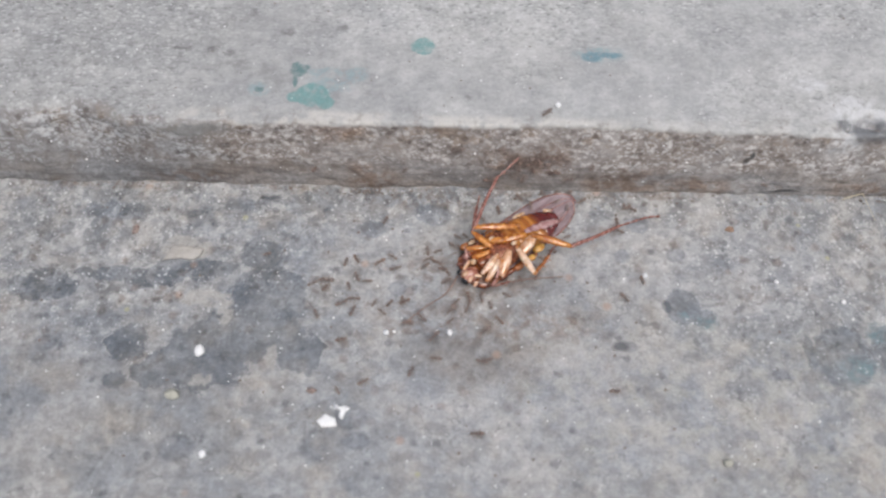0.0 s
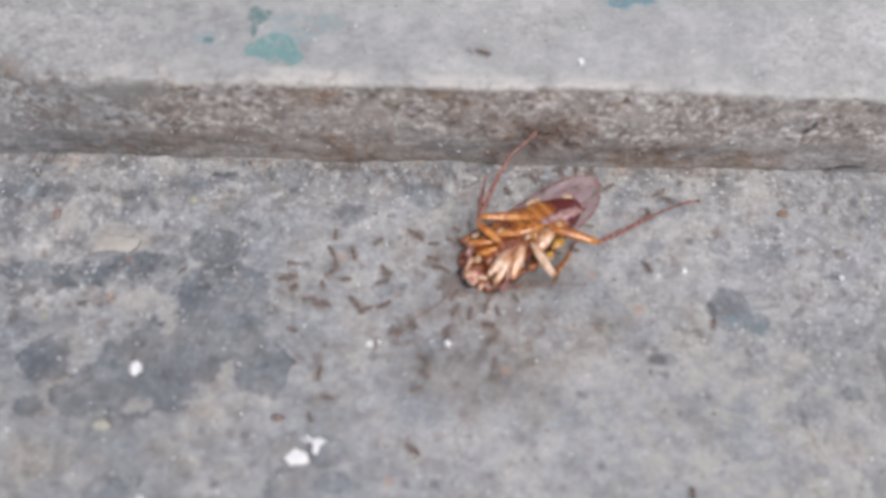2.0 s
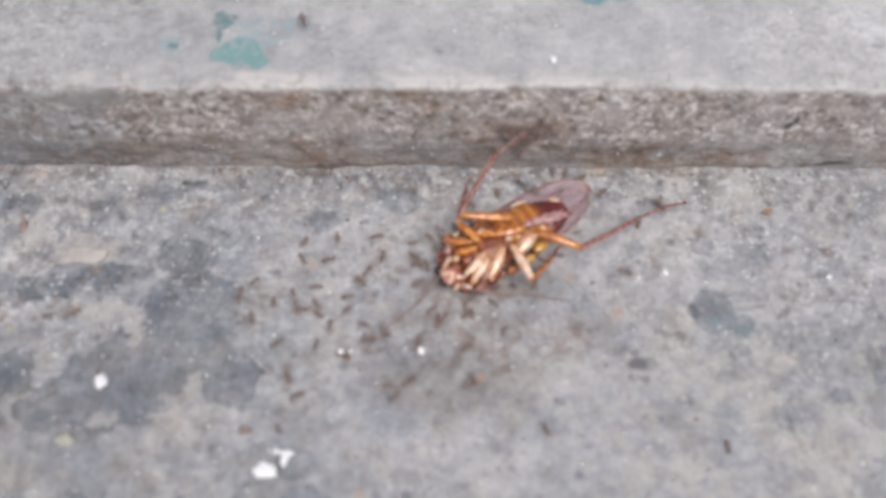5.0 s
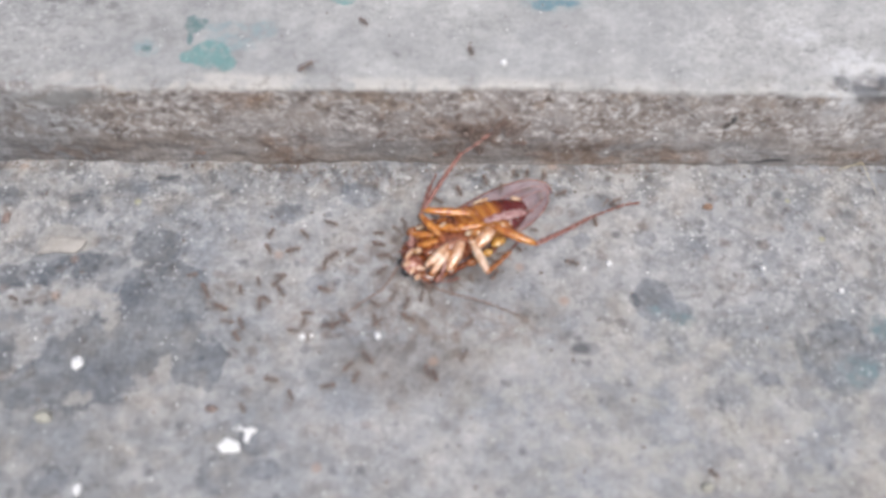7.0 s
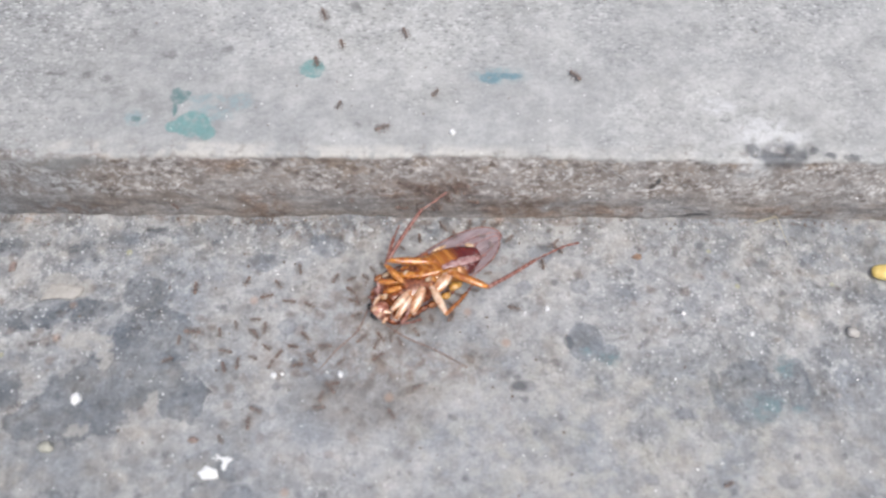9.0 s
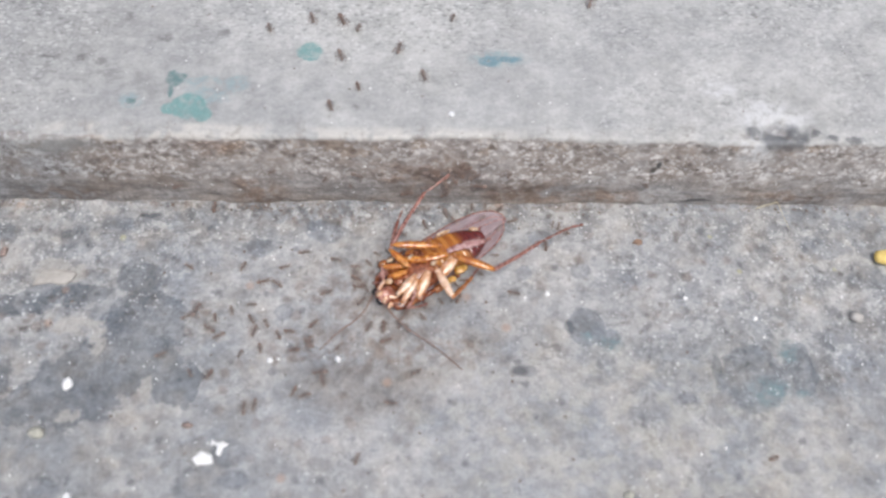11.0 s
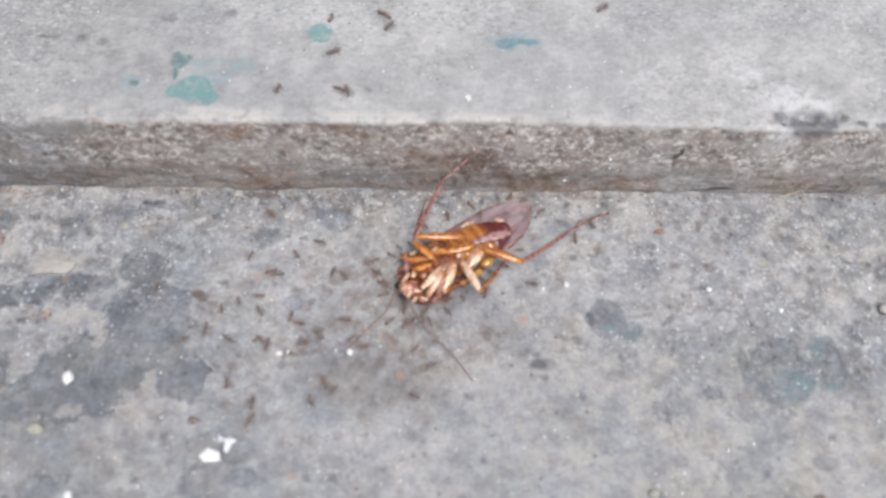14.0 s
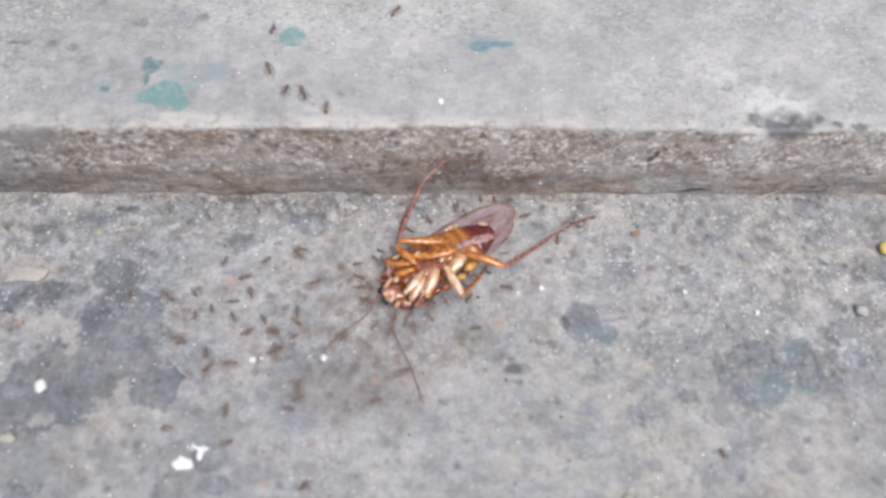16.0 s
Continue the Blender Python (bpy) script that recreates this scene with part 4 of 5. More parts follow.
    for a, b, r in (((3.2, 4.3, 3.6), (6.4, 3.8, 3.5), 0.45), ((10.4, 1.5, 3.6), (12.0, 0.5, 3.2), 0.6)):
        bm = bmesh.new()
        spindle(bm, a, b, r, 8, 0.7)
        part("abdomen_edge", bm, M_CREAM, root, "soft cream edge of the abdomen")
    # tail feelers
    for v, w in ((-1.9, -2.8), (0.3, 1.2)):
        bm = bmesh.new()
        spindle(bm, (11.2, v, 2.4), (13.4, w, 2.3), 0.36, 8, 0.6)
        part("cercus", bm, M_RED, root)
    # antennae, each about its own root
    feelers = []
    for at, pts, bend in (((-16.2, -2.6, 3.2), [(0, 0, 0), (3.5, -6.5, -1.0), (9, -12.5, -2.2), (13.5, -19, -2.6)], 0), ((-17.0, -0.2, 3.0), [(0, 0, 0), (-4.5, -2.5, -0.9), (-10.5, -3.0, -2.2), (-16.0, -4.4, -2.6)], 0)):
        bm = bmesh.new()
        line = curve_pts(pts, 7)
        tube(bm, line, [0.21 - 0.10 * i / len(line) for i in range(len(line))], 6)
        ob = part("antenna", bm, M_FEELER, root, "long thread-like brown feeler")
        ob.location = Vector(at) * MM
        feelers.append(ob)
    return root, feelers, kick


roach, feelers, kick = build_cockroach()


# ---- loose bits on the ground ----
def thing(name, bm, material, label, category, place, group="", turn=0.0, smooth=True):
    ob = new(name, mesh_of(bm, name, material, smooth))
    ob.matrix_basis = pose(place[0] * MM, place[1] * MM, place[2] * MM, 0, 0, turn)
    return tagged(ob, label, category, group)


def pave_z(x, y):
    return float(pave_height(np.array([x]), np.array([y]))[0])


def build_bits():
    bm = bmesh.new()
    flake(bm, [(-2.3, -0.3), (-0.6, 1.5), (1.8, 0.5), (2.2, -1.2), (-1.2, -1.6)], 0.45, 1)
    thing("lime_chip", bm, M_WHITE, "flat angular white lime chip on the pavement", "chip", (-31.0, -61.8, pave_z(-31, -61.8)), "white chips")
    bm = bmesh.new()
    flake(bm, [(-1.6, 1.8), (-0.4, 0.9), (0.9, 1.2), (2.2, 0.6), (1.1, -0.2), (0.5, -2.0), (-0.3, -1.6), (-0.2, 0.1), (-1.6, 0.9)], 0.5, 2)
    thing("lime_chip", bm, M_WHITE, "ragged crooked white lime chip on the pavement", "chip", (-28.1, -59.6, pave_z(-28.1, -59.6)), "white chips")
    bm = bmesh.new()
    blob(bm, (0, 0, 0.5), (1.25, 1.45, 0.8), 4, 0.35)
    thing("lime_crumb", bm, M_WHITE, "rounded white lime crumb on the pavement", "crumb", (-61.6, -45.8, pave_z(-61.6, -45.8)), "white crumbs")
    crumbs = [(-57.3, -70.0, 0.85, 1.2), (-19.1, -40.3, 0.75, 0.7), (-4.5, -39.9, 0.7, 0.75), (42.0, -24.0, 0.7, 0.7), (73.0, -25.0, 0.6, 0.55), (88.0, -30.0, 0.6, 0.6), (-17.3, -40.0, 0.4, 0.4)]
    for k, (x, y, a, b) in enumerate(crumbs):
        bm = bmesh.new()
        blob(bm, (0, 0, 0.35), (a, b, 0.5), k + 7, 0.4)
        thing("lime_crumb", bm, M_WHITE, "tiny white lime crumb on the pavement", "crumb", (x, y, pave_z(x, y)), "white crumbs")
    bm = bmesh.new()
    blob(bm, (0, 0, 0.3), (0.7, 0.75, 0.5), 31, 0.35)
    thing("lime_crumb", bm, M_WHITE, "tiny white lime crumb on the step", "crumb", (20, 9, STEP_H), "white crumbs")
    for x, y, a, b in ((-66.0, -56.6, 1.7, 1.3), (56.0, -69.4, 1.1, 0.9)):
        bm = bmesh.new()
        blob(bm, (0, 0, 0.5), (a, b, 0.7), x, 0.4)
        thing("pale_pebble", bm, M_CREAMY, "small rounded pale yellowish pebble on the pavement", "pebble", (x, y, pave_z(x, y)), "pale pebbles")
    bm = bmesh.new()
    blob(bm, (0, 0, 0.3), (1.1, 0.7, 0.5), 17, 0.5)
    thing("leaf_bit", bm, M_PINK, "tiny crumpled dull brown leaf bit on the pavement", "leaf bit", (-35.0, -55.0, pave_z(-35, -55)))
    bm = bmesh.new()
    flake(bm, [(-4.8, -2.2), (-3.4, 1.6), (-1.0, 2.2), (1.5, 1.6), (4.6, 1.4), (4.2, -0.6), (2.6, -2.0), (-1.0, -1.6)], 0.6, 5, 0.05)
    thing("cement_flake", bm, M_TAN, "flat tan cement flake with a ragged edge", "flake", (-69, -20.3, pave_z(-69, -20.3)))
    bm = bmesh.new()
    rings = []
    for k in range(11):
        a = math.pi * (k + 0.3) / 10.6
        rings.append([Vector((3.9 - 3.9 * math.cos(a) if k < 11 else 0, 2.0 * math.sin(a) ** 0.55 * math.cos(b), 1.5 + 1.35 * math.sin(a) ** 0.55 * math.sin(b))) * MM for b in (2 * math.pi * j / 16 for j in range(16))])
    bridge(bm, rings)
    thing("yellow_seed", bm, M_YELLOW, "blunt oval yellow seed on the pavement", "seed", (118.1, -14.6, pave_z(120, -14.6)), turn=-3)
    bm = bmesh.new()
    blob(bm, (0, 0, 0.9), (1.5, 1.2, 1.1), 9, 0.4)
    thing("pebble", bm, M_STONE, "small pale grey angular pebble", "pebble", (111.0, -29.6, pave_z(111, -29.6)))
    bm = bmesh.new()
    tube(bm, curve_pts([(-4.4, -0.4, 0.3), (-1.5, 0.4, 0.8), (0.6, 1.0, 1.0)], 4) + [Vector((0.9, 0.6, 1.0)), Vector((1.6, -2.5, 0.6)), Vector((2.6, -6.4, 0.4))], [0.15] * 9 + [0.10, 0.08, 0.06], 6)
    thing("straw", bm, M_STRAW, "thin bent dry straw at the foot of the step", "straw", (97.0, -1.4, pave_z(97.5, -1.5) + 0.7))
    bm = bmesh.new()
    flake(bm, [(-1.2, -0.3), (-0.3, 0.7), (1.1, 0.5), (1.1, -0.6), (0.2, -0.8)], 0.5, 8)
    thing("leaf_bit", bm, M_ORANGE, "curled orange-brown leaf bit on the pavement", "leaf bit", (63.8, -10.3, pave_z(63.8, -10.3)))
    bm = bmesh.new()
    flake(bm, [(-0.6, -1.3), (-0.7, 0.6), (0.1, 1.4), (0.8, 0.9), (0.7, -1.0)], 0.6, 9)
    thing("leaf_bit", bm, M_PINK, "small curled faded pink leaf bit standing on the pavement", "leaf bit", (-82.0, -14.0, pave_z(-82, -14)))
    # grit too fine to count
    rng = random.Random(11)
    verts, faces = [], []

    def grain(x, y, z, r):
        base = len(verts)
        for dx, dy, dz in ((1, 0, 0), (-1, 0, 0), (0, 1, 0), (0, -1, 0), (0, 0, 1), (0, 0, -1)):
            k = r * rng.uniform(0.6, 1.3) * MM
            verts.append((x * MM + dx * k, y * MM + dy * k, z * MM + dz * k * 0.7))
        for f in ((0, 2, 4), (2, 1, 4), (1, 3, 4), (3, 0, 4), (2, 0, 5), (1, 2, 5), (3, 1, 5), (0, 3, 5)):
            faces.append([base + i for i in f])

    for _ in range(230):
        x, y = rng.uniform(-125, 135), rng.uniform(-88, -1)
        grain(x, y, pave_z(x, y) + 0.08, rng.choice((0.14, 0.16, 0.2, 0.24, 0.32)))
    for _ in range(300):
        x, y = rng.uniform(-125, 135), rng.uniform(4, 60)
        grain(x, y, STEP_H + 0.08, rng.choice((0.12, 0.15, 0.18, 0.25)))
    for _ in range(110):
        x, z = rng.uniform(-125, 135), rng.uniform(4, 20)
        grain(x, 0.3 + 0.05 * z - 0.2, z, rng.choice((0.12, 0.16, 0.2, 0.3)))
    me = bpy.data.meshes.new("grit")
    me.from_pydata(verts, [], faces)
    me.materials.append(M_WHITE)
    tagged(new("grit", me), "fine white grit strewn over the concrete", "grit", kind="stuff")
    verts, faces = [], []
    for _ in range(190):
        x, y = rng.gauss(-2, 48), rng.uniform(-75, -2)
        grain(x, y, pave_z(x, y) + 0.1, rng.choice((0.15, 0.2, 0.25, 0.4)))
    # crumbs of soil along the foot of the step
    for cx, spread, count in ((-24, 6, 60), (-45, 5, 14), (13, 8, 25), (36, 4, 30), (50, 5, 25), (-78, 7, 16), (-100, 6, 22), (78, 8, 14), (104, 6, 18)):
        for _ in range(count):
            x, y = rng.gauss(cx, spread), -0.2 - abs(rng.gauss(0, 1.8))
            grain(x, y, pave_z(x, y) + 0.2, rng.choice((0.12, 0.16, 0.2, 0.26, 0.38)))
    for _ in range(90):
        x, y = rng.uniform(-120, 130), rng.uniform(4, 55)
        grain(x, y, STEP_H + 0.1, rng.choice((0.15, 0.2, 0.3)))
    me = bpy.data.meshes.new("brown_dust")
    me.from_pydata(verts, [], faces)
    me.materials.append(M_CRUMB)
    tagged(new("brown_dust", me), "brown crumbs and dust scattered over the pavement", "dust", kind="stuff")


build_bits()


# ---- the ants ----
def build_ant(material, label):
    """One ant, 3.2 mm long, heading along +x, feet on z = 0."""
    root = new("ant")
    tagged(root, label, "ant", "ants swarming round the cockroach")
    for name, c, s in (("head", (1.25, 0, 0.62), (0.42, 0.40, 0.30)), ("thorax", (0.25, 0, 0.68), (0.62, 0.26, 0.28)), ("abdomen", (-1.05, 0, 0.66), (0.72, 0.48, 0.44))):
        bm = bmesh.new()
        blob(bm, c, s, 1, 0.06, 2)
        part(name, bm, material, root)
    for s in (-1, 1):
        for a, b in ((0.55, 1.2), (0.25, 0.1), (-0.05, -1.1)):
            bm = bmesh.new()
            tube(bm, [(a, s * 0.15, 0.6), ((a + b) * 0.5, s * 0.75, 0.85), (b, s * 1.25, 0.03)], [0.09, 0.075, 0.045], 5)
            part("leg", bm, material, root)
        bm = bmesh.new()
        tube(bm, [(1.5, s * 0.15, 0.7), (1.85, s * 0.6, 0.85), (2.45, s * 0.5, 0.5)], [0.06, 0.055, 0.05], 5)
        part("antenna", bm, material, root)
    return root


ant_dark = build_ant(M_ANT, "dull brown worker ant on the concrete")
ant_red = build_ant(M_ANT_RED, "reddish brown worker ant on the concrete")

# the cockroach's way as the ants tug it: seconds, x, y in mm, turn in degrees
DRAG = [(0, 13.22, -19.44, 5.35), (1, 13.28, -20.34, 5.14), (2, 13.57, -20.6, 4.29), (3, 14.24, -19.79, 2.8), (5.5, 15.0, -20.76, -1.07), (6.5, 15.73, -21.36, -2.52), (7.5, 16.62, -20.65, -1.55),
        (8.5, 17.57, -20.23, -0.26), (9, 17.77, -20.07, 0.09), (11.5, 19.7, -19.84, 2.43), (12, 20.17, -19.67, 3.38), (12.5, 20.56, -19.76, 3.23), (13, 20.96, -19.98, 3.48), (13.5, 21.21, -20.46, 2.33),
        (14, 21.38, -20.65, 1.78), (14.5, 21.67, -20.87, 1.05), (15, 22.25, -20.94, 0.52), (15.5, 22.72, -20.77, 0.79), (16, 23.23, -20.6, 1.66)]
LIE = 32.7


def roach_pose(x, y, turn):
    a = radians(turn)
    ox, oy = -2.4 * math.cos(a) - 3.8 * math.sin(a), -2.4 * math.sin(a) + 3.8 * math.cos(a)
    return pose((x + ox) * MM, (y + oy) * MM, -0.15 * MM, 0, 0, turn + LIE)


def roach_at(t):
    ts = [r[0] for r in DRAG]
    return [float(np.interp(t, ts, [r[i] for r in DRAG])) for i in (1, 2, 3)]


def floor_pose(x, y, heading, z=None):
    return pose(x * MM, y * MM, (pave_z(x, y) if z is None else z) * MM, 0, 0, heading)


def riser_pose(x, z, heading):
    back, _ = step_form(np.array([x]))
    lean = float(back[0]) * max(z / STEP_H, 0) ** 1.5
    return Matrix.Translation((x * MM, (lean - 0.25) * MM, z * MM)) @ pose(0, 0, 0, 90, 0, 0) @ pose(0, 0, 0, 0, 0, heading)


def wander(rng, x, y, speed, box, step=0.5, turniness=28, rest=0.25, home=None):
    """Rows of seconds, x, y and heading of an ant that runs about inside a box (mm)."""
    heading = rng.uniform(0, 360)
    rows, t = [], 0.0
    while t < 16.01:
        rows.append((t, x, y, heading))
        turn = rng.gauss(0, turniness)
        aim = None
        if not (box[0] < x < box[1] and box[2] < y < box[3]):
            aim = ((box[0] + box[1]) / 2, (box[2] + box[3]) / 2)
        elif home and math.hypot(x - home[0], y - home[1]) > home[2]:
            aim = home
        if aim:
            want = math.degrees(math.atan2(aim[1] - y, aim[0] - x))
            turn = (want - heading + 180) % 360 - 180
        heading += max(-70, min(70, turn))
        go = 0 if rng.random() < rest else speed * step * rng.uniform(0.4, 1.3)
        x += go * math.cos(radians(heading))
        y += go * math.sin(radians(heading))
        t += step
    return rows


def along(rows, surface):
    """The rows of an ant's whole walk from those known: on the tread it comes from and leaves for the far part, on the floor it waits about."""
    (t0, x0, y0), (t1, x1, y1) = rows[0], rows[-1]
    more = list(rows)
    if surface == "tread":
        for end, t, x, y, lean in ((0, t0, x0, y0, -18), (1, t1, x1, y1, 14)):
            far = Vector((x + lean, 75, 0)) - Vector((x, y, 0))
            spare = 16 - t if end else t
            go = min(far.length, 9 * spare)
            if spare > 0.2:
                stop = Vector((x, y, 0)) + far.normalized() * go
                more.insert(len(more) if end else 0, (t + go / 9 if end else t - go / 9, stop.x, stop.y))
    ts, xs_, ys_ = ([q[i] for q in more] for i in range(3))
    out, heading = [], None
    steps = [k * 0.25 for k in range(65)]
    for t in steps:
        x, y = np.interp(t, ts, xs_), np.interp(t, ts, ys_)
        dx, dy = np.interp(t + 0.25, ts, xs_) - np.interp(t - 0.25, ts, xs_), np.interp(t + 0.25, ts, ys_) - np.interp(t - 0.25, ts, ys_)
        if math.hypot(dx, dy) > 0.25:
            want = math.degrees(math.atan2(dy, dx))
            heading = want if heading is None else heading + max(-70, min(70, (want - heading + 180) % 360 - 180))
        out.append((t, float(x), float(y), heading))
    first = next((h for *_, h in out if h is not None), x0 * 37 % 360)
    return [(t, x, y, first if h is None else h) for t, x, y, h in out]


picker = random.Random(8)
flock = [ant_dark, ant_red]
for _ in range(130):
    flock.append(copy_thing(ant_dark if picker.random() < 0.7 else ant_red, Matrix.Identity(4)))


def motions():
    walk(roach, [(t, roach_pose(x, y, turn)) for t, x, y, turn in DRAG])
    # the hind shins and feet turn a little about their knees
    swings = (((0, -13), (1.5, -11), (3, -9), (5.5, -5), (7, -4), (9, -3), (12.5, -2), (14, -1), (16, -2)), ((0, 0), (3, -1), (7, -2), (9, -4), (11.5, -3), (13, -1), (14, 2), (15, 5), (16, 6)))
    for (knee, *shin_and_foot), turns in zip(kick, swings):
        for ob in shin_and_foot:
            walk(ob, [(t, Matrix.Translation(knee) @ pose(0, 0, 0, 0, 0, a) @ Matrix.Translation(-knee)) for t, a in turns])
    near, far = feelers
    walk(near, [(t, Matrix.Translation(near.location) @ pose(0, 0, 0, 0, 0, a)) for t, a in SWING])
    walk(far, [(t, Matrix.Translation(far.location) @ pose(0, 0, 0, 0, 0, a)) for t, a in ((0, -10), (3, -6), (5.5, 0), (8, -3), (9, 4), (12, -5), (14, 3), (16, -4))])
    rng = random.Random(42)

    def ant(size=1.0):
        ob = flock.pop()
        k = size * rng.uniform(0.6, 0.92)
        ob.scale = (k, k, k)
        return ob

    # those that mill about west and south of the prey
    for _ in range(20):
        hx, hy = rng.gauss(-14, 13), rng.gauss(-30, 10)
        if math.hypot(hx - 12, hy + 17) < 11 or hy > -6:
            hx, hy = hx - 22, min(hy, -10) - 6
        rows = wander(rng, hx, hy, rng.uniform(1.5, 5), (-75, 60, -70, -4), home=(hx, hy, rng.uniform(3, 8)), rest=0.45)
        walk(ant(), [(t, floor_pose(x, y, h)) for t, x, y, h in rows])
    # runners over the whole pavement
    for _ in range(6):
        rows = wander(rng, rng.uniform(-60, 50), rng.uniform(-68, -6), rng.uniform(6, 15), (-85, 95, -70, -5), turniness=22, rest=0.1)
        walk(ant(), [(t, floor_pose(x, y, h)) for t, x, y, h in rows])
    # some big-headed ones
    for hx, hy in ((-13, -50), (3, -47), (-30, -33), (-8, -41), (-34, -27)):
        rows = wander(rng, hx, hy, 2.5, (-75, 60, -70, -4), home=(hx, hy, 6), rest=0.5)
        walk(ant(1.3), [(t, floor_pose(x, y, h)) for t, x, y, h in rows])
    # single ants whose ways can be told
    def follow(surface, rows):
        z = STEP_H + 0.05 if surface == "tread" else None
        walk(ant(1.2 if surface == "tread" else 1.05), [(t, floor_pose(x, y, h, z)) for t, x, y, h in along(rows, surface)])

    follow("tread", [(11.5, -3.7, 31.9), (12, -0.8, 28.8), (12.5, -0.5, 27.1), (13, 1.3, 26.7), (13.5, 1.7, 26.4), (14, 1.7, 31.8), (14.5, -1.6, 28.9), (15, -4.8, 19.2), (15.5, -10.4, 14.5), (16, -9.1, 10.8)])
    follow("tread", [(11.5, 0.3, 12.2), (12, -2, 18.3), (12.5, -7.6, 19.8), (13, -12.5, 22.0)])
    follow("tread", [(12, -2.6, 16.8), (12.5, -5.3, 14.2), (13, -7.1, 17.2), (13.5, -8.4, 21.9), (14, -9.2, 21.0), (14.5, -15.6, 19.3), (15, -17.7, 19.2), (15.5, -17.5, 19.3), (16, -16.9, 17.4)])
    follow("tread", [(11.5, -5.8, 6.7), (12, -5.7, 6.3), (12.5, -7.2, 8.1), (13, -7.4, 10.0), (13.5, -7.3, 10.6), (14, -7.3, 10.8), (14.5, -8.6, 11.2), (15, -11, 12.1), (15.5, -12.7, 12.4), (16, -12.9, 11.7)])
    follow("tread", [(14.5, -4.5, 6.0), (15, -4.5, 6.0), (15.5, -4.1, 6.7), (16, -4.1, 7.1)])
    follow("tread", [(13.5, 2.7, 27.6), (14, 2.8, 28.6), (14.5, 3.9, 29.4), (15, 6.5, 32.1), (15.5, 9.9, 33.3), (16, 10.2, 33.8)])
    follow("tread", [(12, 16.2, 11.1), (12.5, 27.3, 18.7), (13, 39.9, 21.0), (13.5, 42.2, 30.6), (14, 51, 34.7)])
    follow("tread", [(11.5, -20.5, 29.3), (12, -21, 20.6), (12.5, -22.6, 9.7), (13, -21.4, 6.1), (13.5, -21.3, 6.3)])
    follow("tread", [(6.5, -23.7, 5.0), (7, -19, 7.5), (7.5, -13.1, 13.7), (8, -5.7, 11.7), (8.5, 0.3, 12.2), (9, 4.3, 9.9)])
    follow("tread", [(7, -8.1, 19.2), (7.5, -7.5, 21.2), (8, -4.6, 22.1), (8.5, -4.4, 21.3), (9, -5.7, 16.1)])
    follow("tread", [(7.5, 14.7, 7.5), (8, 8.6, 9.1), (8.5, 9.5, 12.1), (9, 16.1, 19.6)])
    follow("tread", [(8.5, 58.2, 19.4), (9, 48.5, 24.7)])
    follow("tread", [(0, 17.3, 6.6), (0.5, 16.2, 5.6), (1, 16, 5.4), (1.5, 11.1, 7.6), (2, 1.4, 10.5), (2.5, 0.1, 11.3), (3, 0, 11.5)])
    follow("tread", [(2.5, 31.1, 23.7), (3, 7, 25.5)])
    follow("floor", [(11.5, -11, -36.2), (12, -11, -36.4), (13, -11.1, -36.4), (14, -11.2, -36.0), (14.5, -11.2, -36.0), (15, -12.9, -34.5), (15.5, -15.6, -34.2), (16, -15.4, -34.3)])
    follow("floor", [(5.5, 3.8, -39.2), (6, -4.2, -46.0), (6.5, -7.9, -49.4), (7, -13.5, -50.5), (7.5, -22.8, -52.2), (8, -23.3, -52.4), (8.5, -23.6, -52.8), (9, -23.6, -51.4)])
    follow("floor", [(5.5, 4.2, -46.6), (6, 9.1, -45.3), (6.5, 12.1, -43.8), (7, 12.3, -44.2), (7.5, 11.5, -44.4), (8, 12, -43.4), (8.5, 12.3, -43.1), (9, 12.7, -42.9)])
    follow("floor", [(9, -29.2, -54.9), (11.5, -37.7, -40.4), (12, -43.9, -37.0), (12.5, -48.2, -28.2), (13, -46.7, -24.9)])
    follow("floor", [(7, -27.3, -21.0), (7.5, -21.3, -30.9), (8, -20.2, -35.2), (8.5, -18.7, -32.9), (9, -15.4, -33.5)])
    follow("floor", [(5.5, -14, -37.7), (6, -12.7, -38.0), (6.5, -12.9, -38.0), (7, -12.9, -37.8), (7.5, -12.9, -36.9), (8, -10.8, -35.5), (8.5, -10.9, -35.3), (9, -10.9, -35.2)])
    follow("floor", [(0, -26.8, -25.8), (1, -27, -25.3), (2, -27.2, -25.7), (3, -24, -30.6)])
    follow("floor", [(0, -21.6, -21.7), (0.5, -21.9, -21.9), (1, -23.1, -21.5), (1.5, -23.4, -21.5), (2, -23, -21.5), (2.5, -23, -21.4), (3, -22.3, -21.2)])
    follow("floor", [(0, -29.8, -21.9), (0.5, -28.8, -18.1), (1, -27.5, -16.8), (1.5, -26.9, -17.9), (2, -26.7, -17.3), (2.5, -26.9, -16.8), (3, -27.1, -17.3)])
    follow("floor", [(2, -34.2, -29.0), (2.5, -32.7, -27.1), (3, -32.1, -30.1)])
    follow("floor", [(0, 36.7, -29.9), (1, 37.2, -30.5), (1.5, 37.6, -30.6), (2, 34.9, -23.3), (2.5, 33.9, -23.7), (3, 34.4, -23.8)])
    follow("floor", [(14.5, -28.6, -28.4), (15, -28.8, -28.5), (15.5, -28.7, -28.8), (16, -28.7, -28.7)])
    follow("floor", [(11.5, -24.3, -26.9), (12, -24.3, -26.8), (12.5, -24.5, -26.9), (13, -24.6, -26.7), (14, -24.3, -27.0), (15, -24.4, -26.9), (16, -24.2, -26.8)])
    follow("floor", [(15, -4.4, -36.9), (15.5, -3.6, -36.1), (16, -1.4, -34.6)])
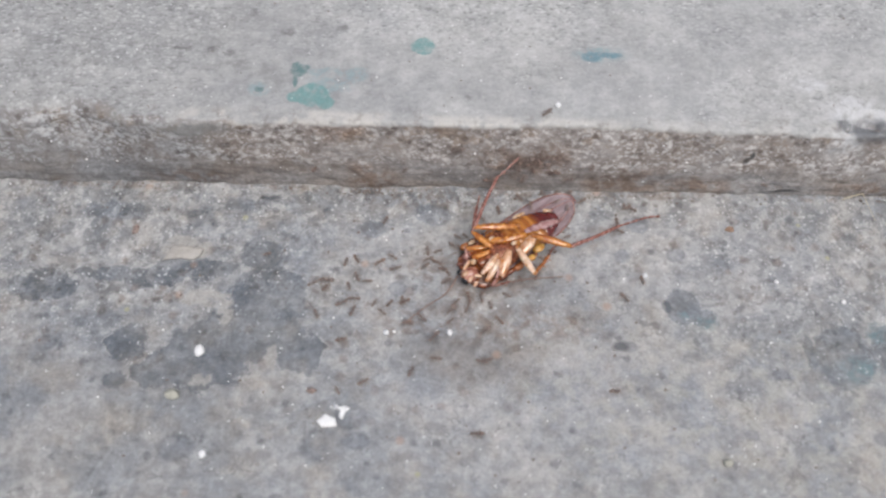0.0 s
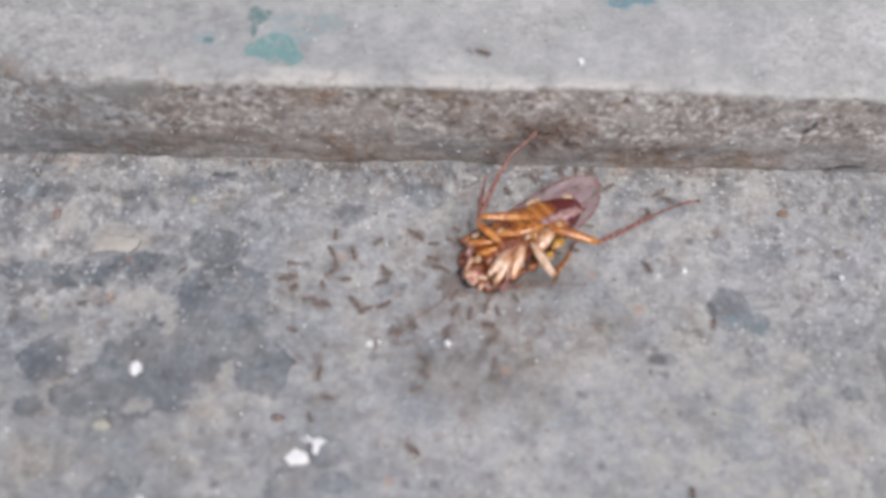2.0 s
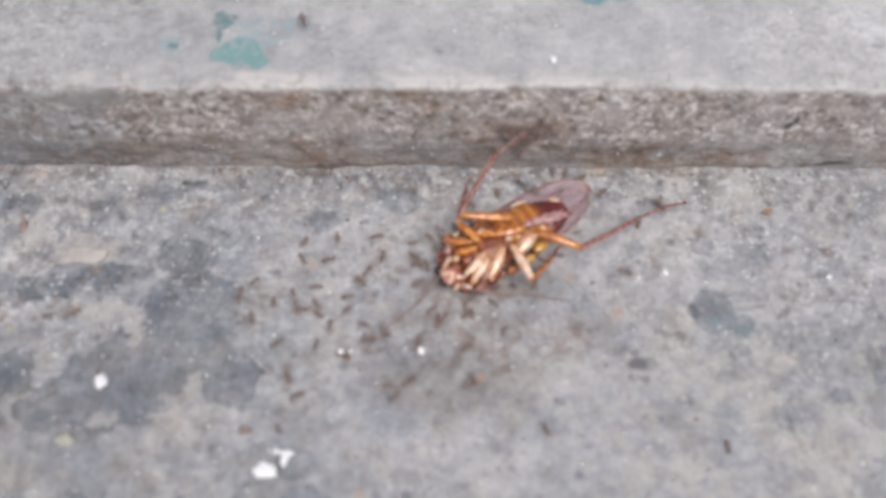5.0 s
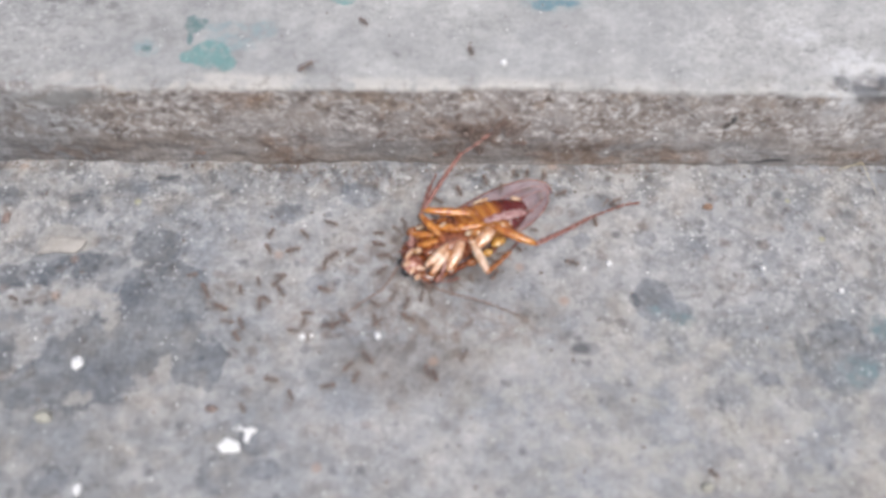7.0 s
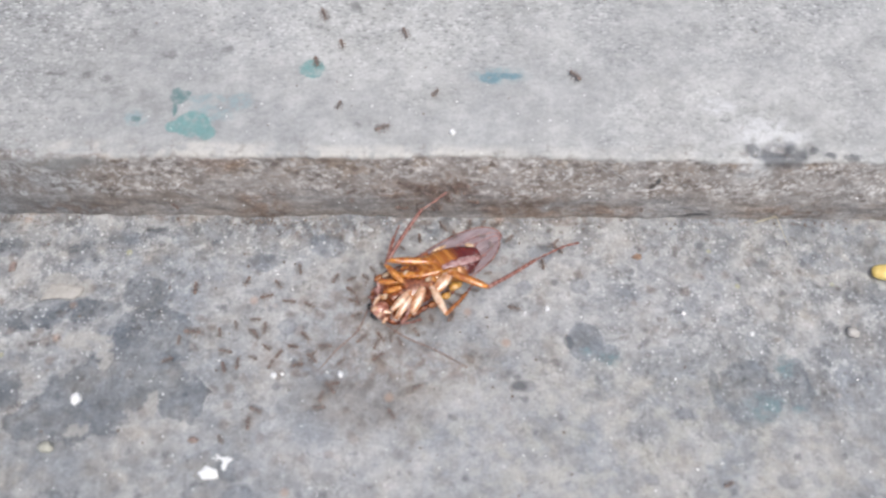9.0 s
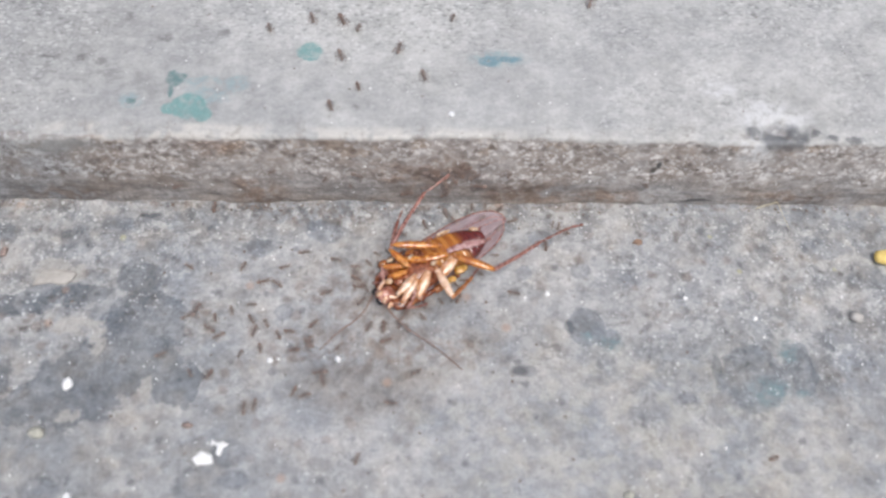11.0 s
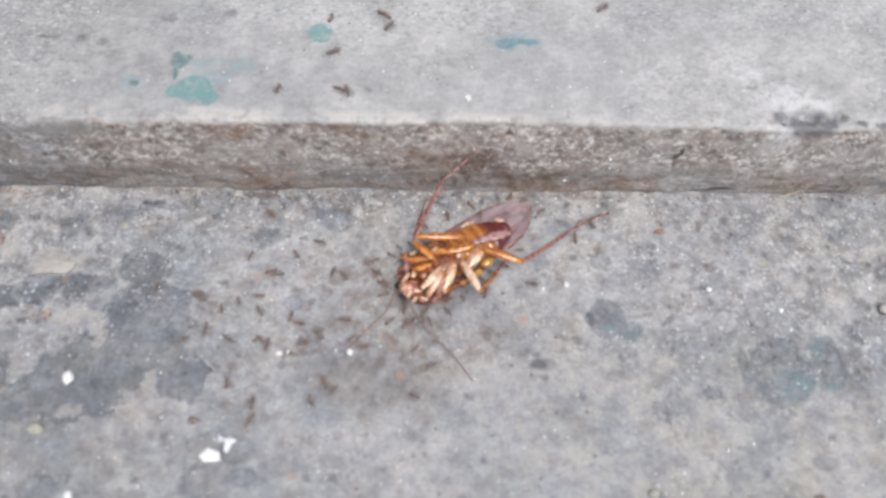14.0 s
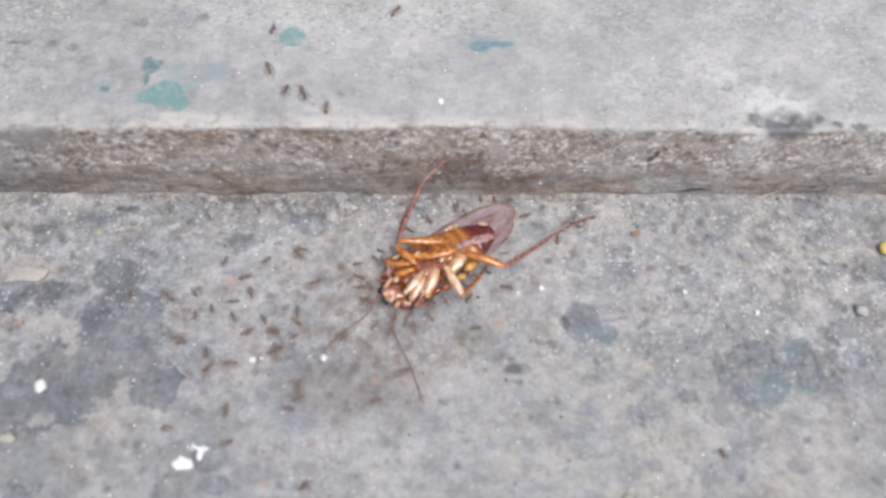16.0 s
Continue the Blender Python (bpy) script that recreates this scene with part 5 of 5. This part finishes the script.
    follow("floor", [(0, -14.4, -37.5), (1, -14.5, -37.8), (2, -14.3, -37.7), (3, -14, -37.8)])
    # on the riser
    for _ in range(14):
        hx = rng.choice((rng.gauss(14, 7), rng.gauss(-22, 12), rng.uniform(-70, 80)))
        rows = wander(rng, hx, rng.uniform(4, 16), rng.uniform(1, 4), (-85, 95, 3, 19), home=(hx, 9, 9), rest=0.45)
        walk(ant(0.9), [(t, riser_pose(x, z, h)) for t, x, z, h in rows])
    # those that tug at the prey and go with it: place in its own space, heading
    grip = [(-19.5, 1.5, 0), (-18.0, 4.5, -40), (-12.5, 8.3, -75), (-7.5, 8.6, -95), (-2, 10.5, -70), (3.5, 10.0, -110), (-15.5, -7.5, 60), (-10, -9.6, 95), (-5, -8.6, 80),
            (6.5, -7.8, 120), (12.0, -6.0, 150), (21.5, -1.0, 180), (20.5, 3.5, 200), (16, 7.8, -120), (24.0, -10.6, 60), (29.5, -10.0, 110), (9.5, 9.2, -100), (-21.0, -4.5, 20), (-17.5, 7.0, -60), (-10.0, 9.5, -80), (-19.0, -7.0, 40), (-14.5, -9.5, 75), (18.5, 6.5, -140), (0.5, -8.0, 100), (-1.0, -10.5, 30), (-16.0, 9.5, -20), (-13.5, -6.5, 30), (-8.0, -7.2, 60), (-11.0, 7.2, -110), (-17.0, 3.5, -90), (-4.5, 7.6, -60), (3.0, -7.0, 140)]
    # a knot of ants on the riser holds the raised foot
    for dx, z, h in ((-3.5, 7, 40), (-1.0, 10.5, -30), (1.5, 12.5, 200), (3.2, 9.0, 120), (-7.5, 5.0, 10), (6.0, 13.5, 215), (1.0, 6.0, 80), (12.0, 5.0, 170), (9.0, 8.0, 160), (-2.5, 12.5, 60), (4.5, 11.5, 100), (0.0, 8.5, 150), (7.5, 11.0, 30), (2.2, 10.6, 20), (5.2, 14.2, 70), (3.6, 13.0, 150), (-0.6, 12.0, 100), (6.6, 12.4, 190)):
        ob = ant(1.15)
        rows, t = [], 0.0
        while t < 16.01:
            rows.append((t, riser_pose(roach_at(t)[0] - 1.5 + dx + rng.uniform(-0.5, 0.5), z + rng.uniform(-0.5, 0.5), h + rng.uniform(-20, 20))))
            t += 0.5
        walk(ob, rows)
    for u, v, h in grip:
        ob = ant(0.95)
        rows, t, wob = [], 0.0, rng.uniform(0, 6)
        while t < 16.01:
            x, y, turn = roach_at(t)
            m = roach_pose(x, y, turn) @ pose(u * MM, v * MM, 0)
            a = h + turn + LIE + 12 * math.sin(wob + 1.3 * t) + rng.uniform(-6, 6)
            px, py = m.translation.x / MM, min(m.translation.y / MM, -1.4)
            rows.append((t, floor_pose(px + rng.uniform(-0.4, 0.4), py + rng.uniform(-0.4, 0.4), a)))
            t += 0.5
        walk(ob, rows)
    # riders on the wing, the flanks and the stretched foot
    for u, v, z, h in ((14.5, 2.0, 2.9, 160), (16.5, -1.6, 3.0, 60), (9.5, 5.2, 2.6, 250), (-13.5, 5.0, 2.9, 200), (-12.5, -4.8, 3.4, 30), (3.0, -5.2, 3.0, 80), (29.0, -9.2, 1.9, 20), (27.0, -8.6, 2.3, 200)):
        ob = ant(0.8)
        rows, t, wob = [], 0.0, rng.uniform(0, 6)
        while t < 16.01:
            m = roach_pose(*roach_at(t)) @ pose((u + 0.8 * math.sin(wob + 0.6 * t)) * MM, (v + 0.5 * math.cos(wob + 0.9 * t)) * MM, z * MM, 0, 0, h + 25 * math.sin(wob + t))
            rows.append((t, m))
            t += 0.5
        walk(ob, rows)
    # the rest pass by on the west pavement
    while flock:
        rows = wander(rng, rng.uniform(-70, -30), rng.uniform(-50, -12), rng.uniform(3, 9), (-80, -25, -60, -6), turniness=24, rest=0.2)
        walk(ant(0.9), [(t, floor_pose(x, y, h)) for t, x, y, h in rows])


# turn of the near feeler about its root as it sways
SWING = [(0, 24), (1.5, 22), (3, 20), (5.5, 13), (7, 4), (8, 4), (9, -7), (11.5, -30), (12.4, -57), (13, -48), (13.5, -34), (14, -32), (14.5, 10), (15, -14), (15.5, -40), (16, -51)]

motions()
